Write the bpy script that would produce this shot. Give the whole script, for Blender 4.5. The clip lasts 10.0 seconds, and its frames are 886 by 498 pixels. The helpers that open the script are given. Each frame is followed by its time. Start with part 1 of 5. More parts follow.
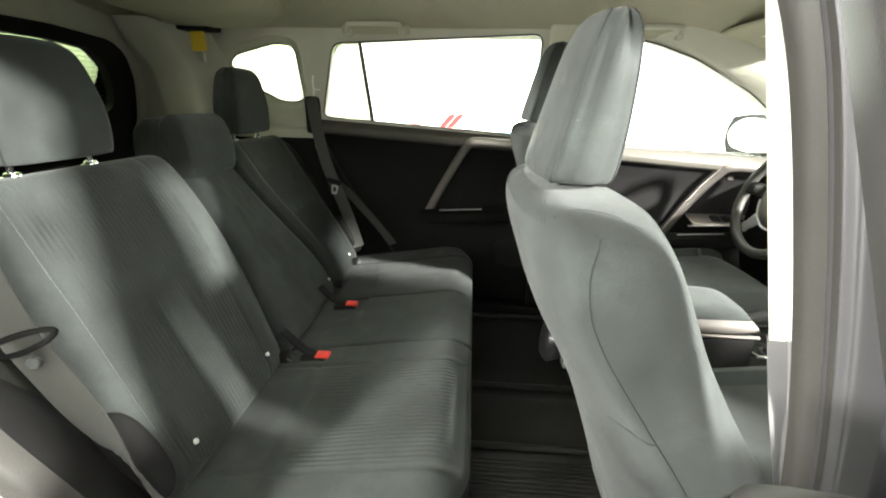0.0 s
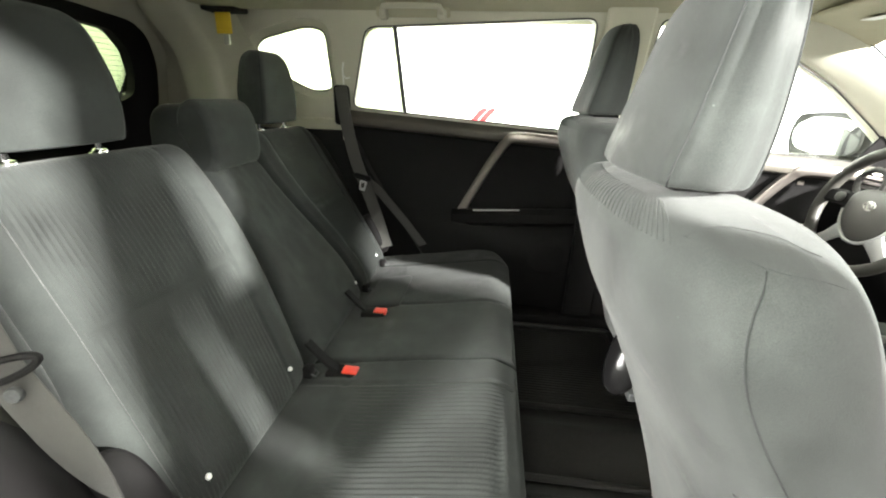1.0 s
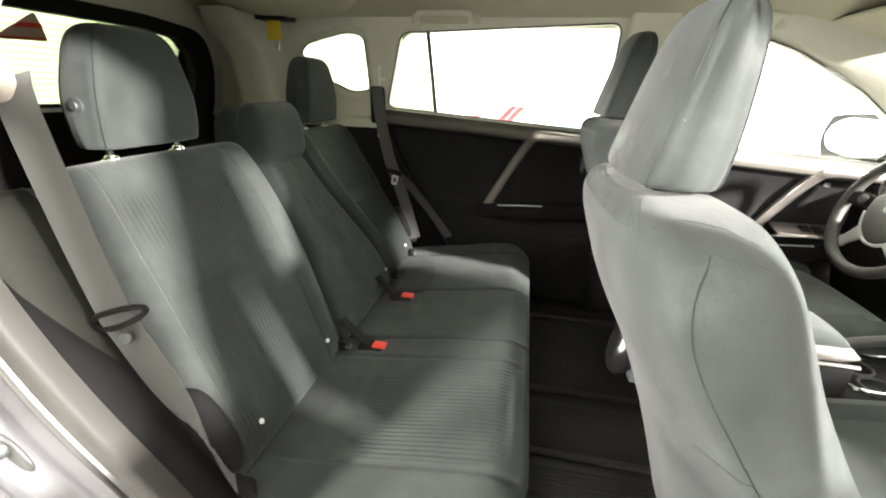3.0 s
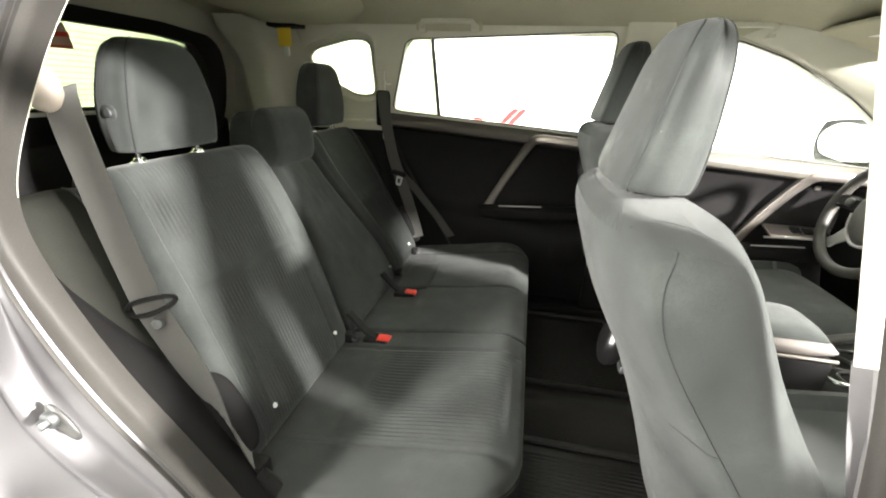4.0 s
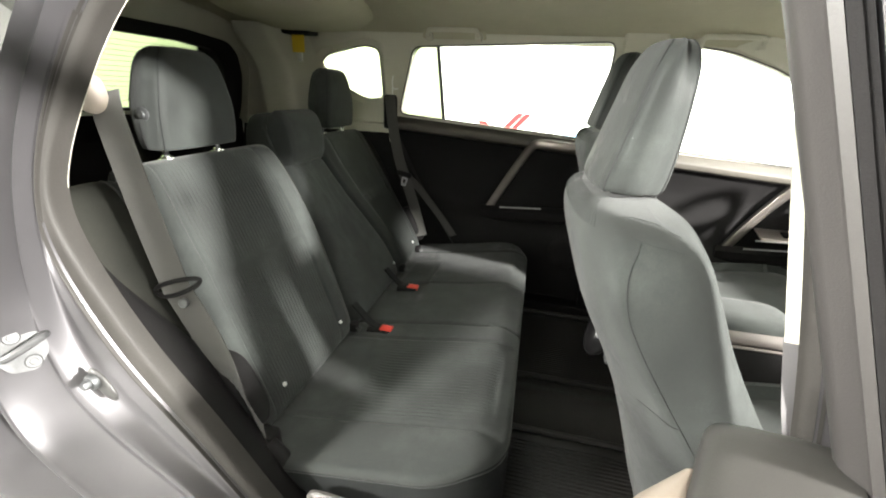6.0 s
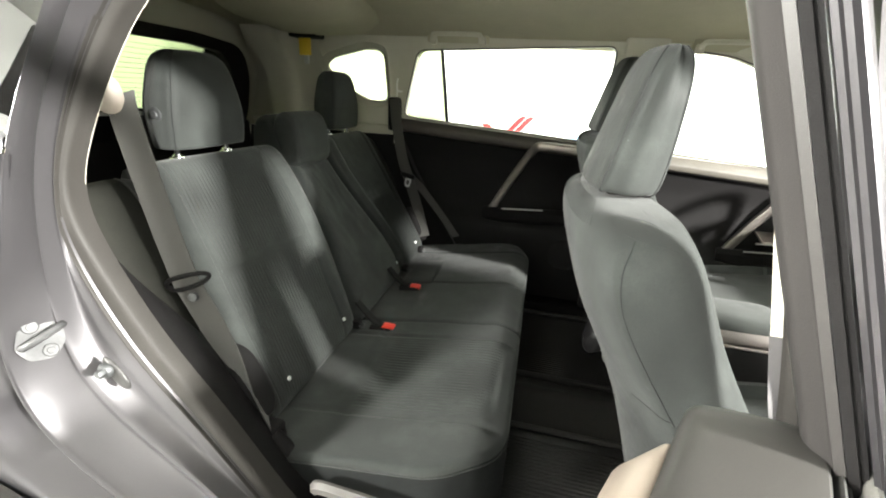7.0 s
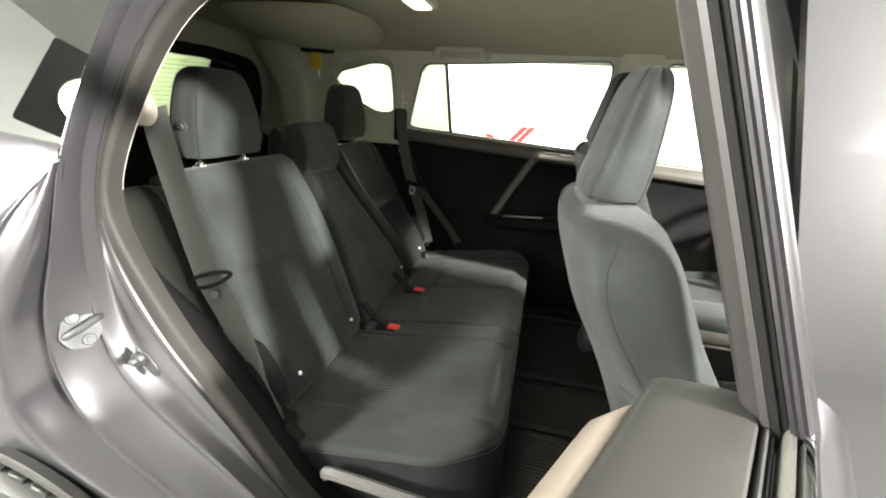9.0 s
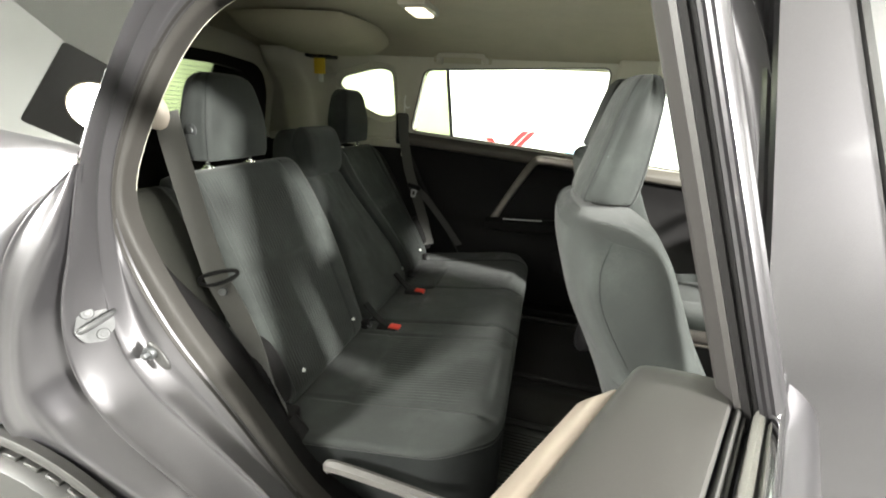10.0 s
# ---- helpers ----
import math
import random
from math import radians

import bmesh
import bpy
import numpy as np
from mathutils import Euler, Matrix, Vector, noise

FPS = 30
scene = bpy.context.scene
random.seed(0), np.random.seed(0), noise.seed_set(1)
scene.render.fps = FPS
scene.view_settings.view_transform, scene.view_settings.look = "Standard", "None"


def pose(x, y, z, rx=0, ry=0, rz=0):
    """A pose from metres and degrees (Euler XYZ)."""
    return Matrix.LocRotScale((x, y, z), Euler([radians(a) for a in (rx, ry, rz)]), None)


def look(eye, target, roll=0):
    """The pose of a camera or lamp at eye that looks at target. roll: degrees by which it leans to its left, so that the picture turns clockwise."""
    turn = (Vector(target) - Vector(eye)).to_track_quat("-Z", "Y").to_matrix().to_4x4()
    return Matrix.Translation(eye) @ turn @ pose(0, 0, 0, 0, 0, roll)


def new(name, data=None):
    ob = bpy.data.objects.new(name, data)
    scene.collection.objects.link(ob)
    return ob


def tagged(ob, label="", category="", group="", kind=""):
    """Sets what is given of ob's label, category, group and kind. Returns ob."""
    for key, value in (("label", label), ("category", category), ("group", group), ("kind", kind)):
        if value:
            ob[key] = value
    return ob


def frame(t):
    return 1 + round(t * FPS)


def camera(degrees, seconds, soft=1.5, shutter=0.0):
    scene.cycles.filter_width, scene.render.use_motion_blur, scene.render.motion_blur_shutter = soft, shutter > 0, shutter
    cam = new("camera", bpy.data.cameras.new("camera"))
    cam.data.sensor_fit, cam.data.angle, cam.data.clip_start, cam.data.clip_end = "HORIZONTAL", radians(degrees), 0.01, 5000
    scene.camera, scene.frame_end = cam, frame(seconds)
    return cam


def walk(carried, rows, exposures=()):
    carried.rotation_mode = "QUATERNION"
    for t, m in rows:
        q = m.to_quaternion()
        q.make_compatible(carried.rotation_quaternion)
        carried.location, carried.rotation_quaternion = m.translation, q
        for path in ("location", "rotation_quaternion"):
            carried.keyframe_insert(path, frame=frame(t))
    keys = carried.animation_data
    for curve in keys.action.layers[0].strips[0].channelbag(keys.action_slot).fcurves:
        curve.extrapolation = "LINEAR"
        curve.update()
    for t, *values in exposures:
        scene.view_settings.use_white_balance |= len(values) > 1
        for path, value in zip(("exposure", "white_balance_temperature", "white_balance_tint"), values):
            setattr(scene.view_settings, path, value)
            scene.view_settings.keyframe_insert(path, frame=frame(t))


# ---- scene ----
cam = camera(94.2, 10.0, soft=2.0)
PATH = [
    (0, (-0.001, 0.002, 1.282), (-0.124, 1.88, 0.607), 1.0),
    (0.1, (-0.019, 0.023, 1.275), (-0.148, 1.901, 0.602), 1.1),
    (0.2, (-0.032, 0.042, 1.273), (-0.171, 1.918, 0.595), 1.2),
    (0.3, (-0.042, 0.057, 1.27), (-0.188, 1.933, 0.59), 1.4),
    (0.5, (-0.056, 0.084, 1.266), (-0.216, 1.957, 0.582), 1.5),
    (1, (-0.076, 0.12, 1.262), (-0.278, 1.985, 0.569), 1.8),
    (1.5, (-0.075, 0.104, 1.265), (-0.325, 1.961, 0.565), 1.9),
    (2, (-0.063, 0.075, 1.271), (-0.359, 1.922, 0.564), 1.9),
    (2.5, (-0.054, 0.05, 1.279), (-0.378, 1.889, 0.562), 1.9),
    (3.8, (-0.036, -0.022, 1.298), (-0.387, 1.81, 0.577), 2.1),
    (4, (-0.034, -0.032, 1.302), (-0.386, 1.8, 0.582), 2.2),
    (4.5, (-0.024, -0.054, 1.307), (-0.384, 1.78, 0.593), 2.3),
    (5, (-0.016, -0.073, 1.311), (-0.382, 1.76, 0.6), 2.5),
    (5.5, (-0.009, -0.088, 1.311), (-0.382, 1.744, 0.6), 2.7),
    (7, (0.006, -0.122, 1.311), (-0.393, 1.709, 0.612), 3.2),
    (7.5, (0.01, -0.136, 1.313), (-0.395, 1.697, 0.623), 3.2),
    (8, (0.015, -0.15, 1.314), (-0.398, 1.685, 0.634), 3.2),
    (8.5, (0.016, -0.167, 1.318), (-0.399, 1.671, 0.647), 3.3),
    (9, (0.02, -0.182, 1.322), (-0.398, 1.658, 0.659), 3.4),
    (9.5, (0.023, -0.197, 1.324), (-0.399, 1.645, 0.669), 3.6),
    (10, (0.028, -0.21, 1.325), (-0.396, 1.634, 0.678), 3.6),
]
walk(cam, [(t, look(eye, target, roll)) for t, eye, target, roll in PATH],
     exposures=[(0.0, 0.32, 6500, 4), (0.5, 0.46, 6500, 5), (1.5, 0.73, 6550, 8), (2.7, 0.64, 6600, 9), (5.0, 0.29, 6580, 9), (7.0, 0.03, 6550, 7), (10.0, -0.21, 6550, 6)])
# ---------------------------------------------------------------- light and exposure
world = bpy.data.worlds.new("studio")
scene.world = world
world.use_nodes = True
world.node_tree.nodes["Background"].inputs[0].default_value = (1.0, 1.0, 0.97, 1)
world.node_tree.nodes["Background"].inputs[1].default_value = 0.02


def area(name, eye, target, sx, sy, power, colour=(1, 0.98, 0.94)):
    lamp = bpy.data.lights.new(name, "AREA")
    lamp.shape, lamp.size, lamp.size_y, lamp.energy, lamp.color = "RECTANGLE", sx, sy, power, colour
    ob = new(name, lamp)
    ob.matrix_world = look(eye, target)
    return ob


area("light_wall", (-2.42, -2.05, 1.95), (-0.3, 0.5, 0.95), 0.50, 0.50, 440)
area("front_lamp", (3.6, -1.18, 2.66), (-0.4, 0.65, 1.0), 0.27, 0.27, 1480)
area("high_lamp", (3.0, -1.8, 2.9), (-0.3, 0.6, 0.95), 0.36, 0.36, 30)
area("front_light", (4.1, 2.0, 2.1), (-0.2, 1.0, 1.0), 1.1, 0.8, 65)
# Added fill with no known fitting, for streaks of light on the body paint.
area("overhead_fill", (-1.2, -2.8, 3.36), (-1.2, -2.81, 0.0), 5.0, 0.35, 30)
area("front_panel", (3.5, -2.6, 3.36), (3.5, -2.61, 0.0), 2.0, 1.2, 120)
# Added fill that brightens an unseen wall for the paint and glass to reflect.
area("wall_fill", (-3.0, -3.2, 3.3), (-3.6, -4.0, 1.7), 2.6, 0.3, 225)
area("rear_light", (-3.6, 1.0, 2.6), (-1.2, 1.0, 1.2), 1.0, 3.0, 34)
key = area("key_lamp", (-2.64, -0.98, 2.16), (-0.20, 0.55, 1.05), 0.26, 0.26, 75)
key.data.shape = "DISK"

# ---------------------------------------------------------------- materials
C = 1.053  # the car's centre line in y


def material(name, colour, rough=0.6, metal=0.0, grain=0.0, scale=300.0, stain=0.12, stain_scale=6.0, bump=0.0,
             coat=0.0, sheen=0.0, spec=0.5, stretch=(1, 1, 1), emit=0.0, lint=0.0):
    """stain: broad variation; grain: fine variation and relief; lint: sparse pale specks."""
    m = bpy.data.materials.new(name)
    m.use_nodes = True
    nt = m.node_tree
    b = nt.nodes["Principled BSDF"]
    b.inputs["Roughness"].default_value = rough
    b.inputs["Metallic"].default_value = metal
    b.inputs["Specular IOR Level"].default_value = spec
    b.inputs["Coat Weight"].default_value = coat
    b.inputs["Coat Roughness"].default_value = 0.04
    b.inputs["Sheen Weight"].default_value = sheen
    b.inputs["Sheen Roughness"].default_value = 0.5
    geo = nt.nodes.new("ShaderNodeTexCoord")
    mp = nt.nodes.new("ShaderNodeMapping")
    mp.inputs["Scale"].default_value = stretch
    nt.links.new(geo.outputs["Object"], mp.inputs["Vector"])
    big = nt.nodes.new("ShaderNodeTexNoise")
    big.inputs["Scale"].default_value = stain_scale
    big.inputs["Detail"].default_value = 6
    big.inputs["Roughness"].default_value = 0.65
    nt.links.new(geo.outputs["Object"], big.inputs["Vector"])
    fine = nt.nodes.new("ShaderNodeTexNoise")
    fine.inputs["Scale"].default_value = scale
    fine.inputs["Detail"].default_value = 2
    nt.links.new(mp.outputs["Vector"], fine.inputs["Vector"])
    r1 = nt.nodes.new("ShaderNodeMapRange")
    r1.inputs["From Min"].default_value, r1.inputs["From Max"].default_value = 0.3, 0.7
    r1.inputs["To Min"].default_value, r1.inputs["To Max"].default_value = 1 - stain, 1 + stain
    nt.links.new(big.outputs["Fac"], r1.inputs["Value"])
    r2 = nt.nodes.new("ShaderNodeMapRange")
    r2.inputs["From Min"].default_value, r2.inputs["From Max"].default_value = 0.3, 0.7
    r2.inputs["To Min"].default_value, r2.inputs["To Max"].default_value = 1 - grain, 1 + grain
    nt.links.new(fine.outputs["Fac"], r2.inputs["Value"])
    mul = nt.nodes.new("ShaderNodeMath")
    mul.operation = "MULTIPLY"
    nt.links.new(r1.outputs[0], mul.inputs[0])
    nt.links.new(r2.outputs[0], mul.inputs[1])
    shade = mul
    if lint:
        dots = nt.nodes.new("ShaderNodeTexVoronoi")
        dots.inputs["Scale"].default_value = 30.0
        nt.links.new(geo.outputs["Object"], dots.inputs["Vector"])
        near = nt.nodes.new("ShaderNodeMapRange")
        near.inputs["From Min"].default_value, near.inputs["From Max"].default_value = 0.022, 0.040
        near.inputs["To Min"].default_value, near.inputs["To Max"].default_value = 1.0, 0.0
        nt.links.new(dots.outputs["Distance"], near.inputs["Value"])
        some = nt.nodes.new("ShaderNodeSeparateColor")
        nt.links.new(dots.outputs["Color"], some.inputs[0])
        pick = nt.nodes.new("ShaderNodeMath")
        pick.operation = "GREATER_THAN"
        pick.inputs[1].default_value = 0.86
        nt.links.new(some.outputs[0], pick.inputs[0])
        both_ = nt.nodes.new("ShaderNodeMath")
        both_.operation = "MULTIPLY"
        nt.links.new(near.outputs[0], both_.inputs[0])
        nt.links.new(pick.outputs[0], both_.inputs[1])
        shade = nt.nodes.new("ShaderNodeMath")
        shade.operation = "MULTIPLY_ADD"
        shade.inputs[1].default_value = lint
        nt.links.new(both_.outputs[0], shade.inputs[0])
        nt.links.new(mul.outputs[0], shade.inputs[2])
    mix = nt.nodes.new("ShaderNodeVectorMath")
    mix.operation = "SCALE"
    mix.inputs[0].default_value = colour
    nt.links.new(shade.outputs[0], mix.inputs["Scale"])
    nt.links.new(mix.outputs[0], b.inputs["Base Color"])
    rr = nt.nodes.new("ShaderNodeMath")
    rr.operation = "MULTIPLY"
    rr.inputs[1].default_value = rough
    nt.links.new(r1.outputs[0], rr.inputs[0])
    nt.links.new(rr.outputs[0], b.inputs["Roughness"])
    if bump:
        bn = nt.nodes.new("ShaderNodeBump")
        bn.inputs["Strength"].default_value = bump
        bn.inputs["Distance"].default_value = 0.001
        nt.links.new(fine.outputs["Fac"], bn.inputs["Height"])
        nt.links.new(bn.outputs["Normal"], b.inputs["Normal"])
    if emit:
        b.inputs["Emission Color"].default_value = (*colour, 1)
        b.inputs["Emission Strength"].default_value = emit
    return m


def glass_material(name, tint, gloss):
    m = bpy.data.materials.new(name)
    m.use_nodes = True
    nt = m.node_tree
    nt.nodes.remove(nt.nodes["Principled BSDF"])
    tr, gl, mx = nt.nodes.new("ShaderNodeBsdfTransparent"), nt.nodes.new("ShaderNodeBsdfGlossy"), nt.nodes.new("ShaderNodeMixShader")
    fr = nt.nodes.new("ShaderNodeFresnel")
    fr.inputs["IOR"].default_value = gloss
    tr.inputs["Color"].default_value = (*tint, 1)
    gl.inputs["Roughness"].default_value = 0.0
    nt.links.new(fr.outputs[0], mx.inputs[0])
    nt.links.new(tr.outputs[0], mx.inputs[1])
    nt.links.new(gl.outputs[0], mx.inputs[2])
    nt.links.new(mx.outputs[0], nt.nodes["Material Output"].inputs["Surface"])
    return m


CLOTH = material("cloth", (0.0290, 0.0318, 0.0302), 0.95, grain=0.22, scale=1100, stain=0.5, stain_scale=7, bump=0.45, sheen=0.10, spec=0.2, lint=1.8)
# Dark skirt cloth; on the cushion's front the colour also carries the shade.
SKIRT_DARK = material("skirt_dark_cloth", (0.0130, 0.0140, 0.0140), 0.95, grain=0.2, scale=900, stain=0.3, stain_scale=8, bump=0.4, spec=0.15)
# Darker than the seat cloth: the shade on the bolster's side is coloured in.
BOLSTER_SHADE = material("bolster_shade", (0.0150, 0.0150, 0.0128), 0.8, spec=0.10, grain=0.15, scale=700, stain=0.3, stain_scale=9, bump=0.3)
THREAD = material("thread", (0.010, 0.011, 0.011), 0.9)
PIPING = material("piping", (0.038, 0.041, 0.039), 0.9, sheen=0.1)
PLASTIC = material("black_plastic", (0.0115, 0.0108, 0.0110), 0.58, spec=0.10, grain=0.2, scale=1200, bump=0.25, stain=0.1)
PLASTIC_GREY = material("grey_plastic", (0.038, 0.0365, 0.035), 0.55, spec=0.35, grain=0.08, scale=1200, bump=0.25, stain=0.06)
TRIM_LIGHT = material("light_trim", (0.52, 0.505, 0.42), 0.7, grain=0.04, scale=900, bump=0.15, stain=0.05)
HEADLINER = material("headliner", (0.43, 0.405, 0.305), 0.95, grain=0.08, scale=700, stain=0.06, bump=0.3, spec=0.1)
PAINT = material("metallic_paint", (0.088, 0.084, 0.090), 0.31, metal=0.78, grain=0.10, scale=2500, stain=0.03, coat=0.24)
JAMB = material("jamb_paint", (0.088, 0.084, 0.089), 0.46, metal=0.6, grain=0.10, scale=2500, stain=0.05)
GLOSS_BLACK = material("gloss_black", (0.005, 0.0048, 0.005), 0.14, spec=0.04, stain=0.1)
PILLAR_GREY = material("pillar_plastic", (0.115, 0.110, 0.112), 0.55, spec=0.35, grain=0.08, scale=1200, bump=0.2, stain=0.06)
DOOR_TOP = material("door_top_vinyl", (0.038, 0.0362, 0.0340), 0.48, spec=0.4, grain=0.06, scale=900, bump=0.10, stain=0.08)
# Lighter copy of the door-top vinyl: window light on the shelf is coloured in.
LIT_SHELF = material("lit_shelf_vinyl", (0.085, 0.077, 0.066), 0.5, spec=0.4, grain=0.10, scale=900, bump=0.3, stain=0.06)
FRAME_GREY = material("frame_vinyl", (0.036, 0.0335, 0.0325), 0.46, spec=0.45, grain=0.05, scale=900, bump=0.12, stain=0.10)
PINK = material("sticker_paper", (0.62, 0.40, 0.33), 0.6, stain=0.1)
RUBBER = material("rubber", (0.028, 0.027, 0.026), 0.5, grain=0.1, scale=600, stain=0.15)
SEAL = material("seal", (0.0290, 0.0268, 0.0246), 0.58, spec=0.22, grain=0.1, scale=600, stain=0.15)
SEAL_LIGHT = material("grey_seal", (0.20, 0.195, 0.18), 0.5, grain=0.1, scale=600, stain=0.15)
HANDLE = material("handle_paint", (0.34, 0.285, 0.24), 0.42, metal=0.35, grain=0.05, scale=1500, stain=0.06)
SILVER = material("silver_trim", (0.38, 0.34, 0.315), 0.34, metal=0.85, grain=0.05, scale=2000, stain=0.06)
CHROME = material("chrome", (0.8, 0.8, 0.8), 0.12, metal=1.0, stain=0.05)
ZINC = material("striker_zinc", (0.052, 0.052, 0.0535), 0.6, metal=0.2, grain=0.15, scale=250, stain=0.25, stain_scale=40)
STEEL = material("zinc_steel", (0.105, 0.108, 0.110), 0.50, metal=0.80, grain=0.12, scale=250, stain=0.2, stain_scale=40)
TONGUE = material("tongue_steel", (0.55, 0.55, 0.55), 0.35, metal=0.6, stain=0.1)
WEB = material("webbing", (0.058, 0.0565, 0.052), 0.8, grain=0.15, scale=500, stain=0.1, bump=0.6, stretch=(1, 1, 4), sheen=0.2)
CARPET = material("carpet", (0.022, 0.020, 0.0185), 1.0, grain=0.4, scale=500, bump=0.8)
MAT_RUBBER = material("mat_rubber", (0.019, 0.0172, 0.0158), 0.55, grain=0.2, scale=300, stain=0.3, stain_scale=4)
RED = material("red_plastic", (0.75, 0.045, 0.025), 0.4, stain=0.05)
# Wall markings emit too, in place of lamp light on the paint.
RED_GLOW = material("red_wall_glow", (0.72, 0.045, 0.05), 0.8, stain=0.1, emit=0.55)
BLUE_GLOW = material("blue_wall_glow", (0.30, 0.55, 0.80), 0.5, stain=0.05, emit=0.8)
YELLOW = material("yellow_card", (0.72, 0.50, 0.03), 0.6, stain=0.05)
WHEEL_GREY = material("wheel_leather", (0.048, 0.045, 0.041), 0.5, spec=0.4, grain=0.08, scale=900, bump=0.2, stain=0.08)
BEIGE = material("beige_plastic", (0.40, 0.35, 0.30), 0.55, grain=0.05, scale=800, stain=0.05)
ARMREST = material("armrest_vinyl", (0.17, 0.15, 0.14), 0.6, grain=0.08, scale=700, bump=0.3, stain=0.08)
LAMP = material("lit_lens", (1.0, 0.86, 0.66), 0.4, stain=0.0, emit=3.0)
WHITE = material("white_plastic", (0.8, 0.8, 0.78), 0.5, stain=0.04)
WALL = material("wall_paint", (0.45, 0.45, 0.43), 0.8, grain=0.03, stain=0.04, stain_scale=0.8)
WALL_WHITE = material("white_wall_paint", (0.72, 0.73, 0.70), 0.8, grain=0.03, stain=0.04, stain_scale=0.8)
LEVER = material("lever_plastic", (0.075, 0.070, 0.066), 0.5, grain=0.06, scale=900, bump=0.15)
CONCRETE = material("concrete", (0.24, 0.24, 0.23), 0.5, grain=0.1, scale=60, stain=0.15, stain_scale=0.7)
# Outer walls emit by themselves, standing in for the light that falls on them.
GLOW_WALL = material("glow_wall", (1.0, 1.0, 0.99), 0.9, stain=0.0, emit=1.55)
GLOW_WALL_PALE = material("glow_wall_pale", (0.95, 1.0, 0.90), 0.9, stain=0.02, emit=2.4)
GLASS = glass_material("clear_glass", (0.97, 1.0, 0.97), 1.35)
GLASS_REAR = glass_material("rear_privacy_glass", (0.50, 0.54, 0.41), 1.30)
GLASS_DARK = glass_material("privacy_glass", (0.60, 0.64, 0.50), 1.35)
GLASS_QUARTER = glass_material("quarter_glass", (0.16, 0.18, 0.15), 3.0)
MIRROR = material("mirror", (0.95, 0.95, 0.95), 0.02, metal=1.0, stain=0.0)


# ---------------------------------------------------------------- mesh tools: all give (vertices, faces)
def join(*some):
    vs, fs = [], []
    for v, f in some:
        k = len(vs)
        vs += [tuple(p) for p in v]
        fs += [tuple(i + k for i in q) for q in f]
    return vs, fs


def grid(rows, closed_u=False, closed_v=False, caps=False):
    """Quads over rows of points."""
    n, m = len(rows), len(rows[0])
    vs = [tuple(p) for r in rows for p in r]
    fs = [(i * m + j, ((i + 1) % n) * m + j, ((i + 1) % n) * m + (j + 1) % m, i * m + (j + 1) % m)
          for i in range(n if closed_u else n - 1) for j in range(m if closed_v else m - 1)]
    if caps:
        fs += [tuple(range(m))[::-1], tuple((n - 1) * m + j for j in range(m))]
    return vs, fs


def spline(points, per=8, closed=False):
    """A smooth line through the points (Catmull-Rom)."""
    p = [Vector(q) for q in points]
    n, out = len(p), []
    for i in range(n if closed else n - 1):
        a, b, c, d = (p[(i + k) % n] if closed else p[min(max(i + k, 0), n - 1)] for k in (-1, 0, 1, 2))
        for s in range(per):
            t = s / per
            out.append(0.5 * (2 * b + (c - a) * t + (2 * a - 5 * b + 4 * c - d) * t * t + (3 * b - a - 3 * c + d) * t ** 3))
    return out if closed else out + [p[-1]]


def sweep(path, profile, up=(0, 0, 1), closed=False, ring=True):
    """Carries a profile of (side, up) pairs along a line; side = tangent x up."""
    path = [Vector(p) for p in path]
    n, rows, up = len(path), [], Vector(up)
    for i, p in enumerate(path):
        a, b = (path[(i - 1) % n], path[(i + 1) % n]) if closed else (path[max(i - 1, 0)], path[min(i + 1, n - 1)])
        t = (b - a).normalized()
        s = t.cross(up).normalized()
        u = s.cross(t)
        rows.append([p + s * x + u * y for x, y in profile])
    return grid(rows, closed, ring, caps=ring and not closed)


def smooth(a, b, v):
    t = min(1.0, max(0.0, (v - a) / (b - a)))
    return t * t * (3 - 2 * t)


def circle(r, n=10, sy=1.0):
    return [(r * math.cos(2 * math.pi * k / n), r * sy * math.sin(2 * math.pi * k / n)) for k in range(n)]


def flat(w, t, b=0.3):
    """A flat bar's section with eased edges."""
    e = min(w, t) * b / 2
    x, y = w / 2, t / 2
    return [(x - e, -y), (x, -y + e), (x, y - e), (x - e, y), (-x + e, y), (-x, y - e), (-x, -y + e), (-x + e, -y)]


def tube(path, r, n=8, up=(0, 0, 1), closed=False):
    return sweep(path, circle(r, n), up, closed)


def steps(n):
    s = [-1, -0.996, -0.988, -0.975, -0.955, -0.93]
    return s + [-0.9 + 1.8 * k / n for k in range(n + 1)] + [-a for a in reversed(s)]


def dome(a, b, k, r):
    return (max(0.0, 1 - abs(a) ** k) * max(0.0, 1 - abs(b) ** k)) ** (1 / r)


def pillow(w, h, t, place, nx=16, ny=16, c=0.25, k=6.0, r=2.5, tb=None, relief=None):
    """A padded slab, w by h, bulging t in front and tb behind; place(x, y, z) bends it into the world; relief(x, y) adds to the front."""
    tb = t * 0.5 if tb is None else tb
    A, B = steps(nx), steps(ny)
    vs, fs, ids = [], [], {}
    for side, depth in ((1, t), (-1, tb)):
        for i, a in enumerate(A):
            for j, b in enumerate(B):
                edge = i in (0, len(A) - 1) or j in (0, len(B) - 1)
                if side < 0 and edge:
                    ids[side, i, j] = ids[1, i, j]
                    continue
                x, y = a * w / 2 * math.sqrt(1 - c * b * b / 2), b * h / 2 * math.sqrt(1 - c * a * a / 2)
                z = side * depth * dome(a, b, k, r)
                if side > 0 and relief:
                    z += relief(x, y) * dome(a, b, 8, 1)
                ids[side, i, j] = len(vs)
                vs.append(tuple(place(x, y, z)))
        for i in range(len(A) - 1):
            for j in range(len(B) - 1):
                q = [ids[side, i, j], ids[side, i + 1, j], ids[side, i + 1, j + 1], ids[side, i, j + 1]]
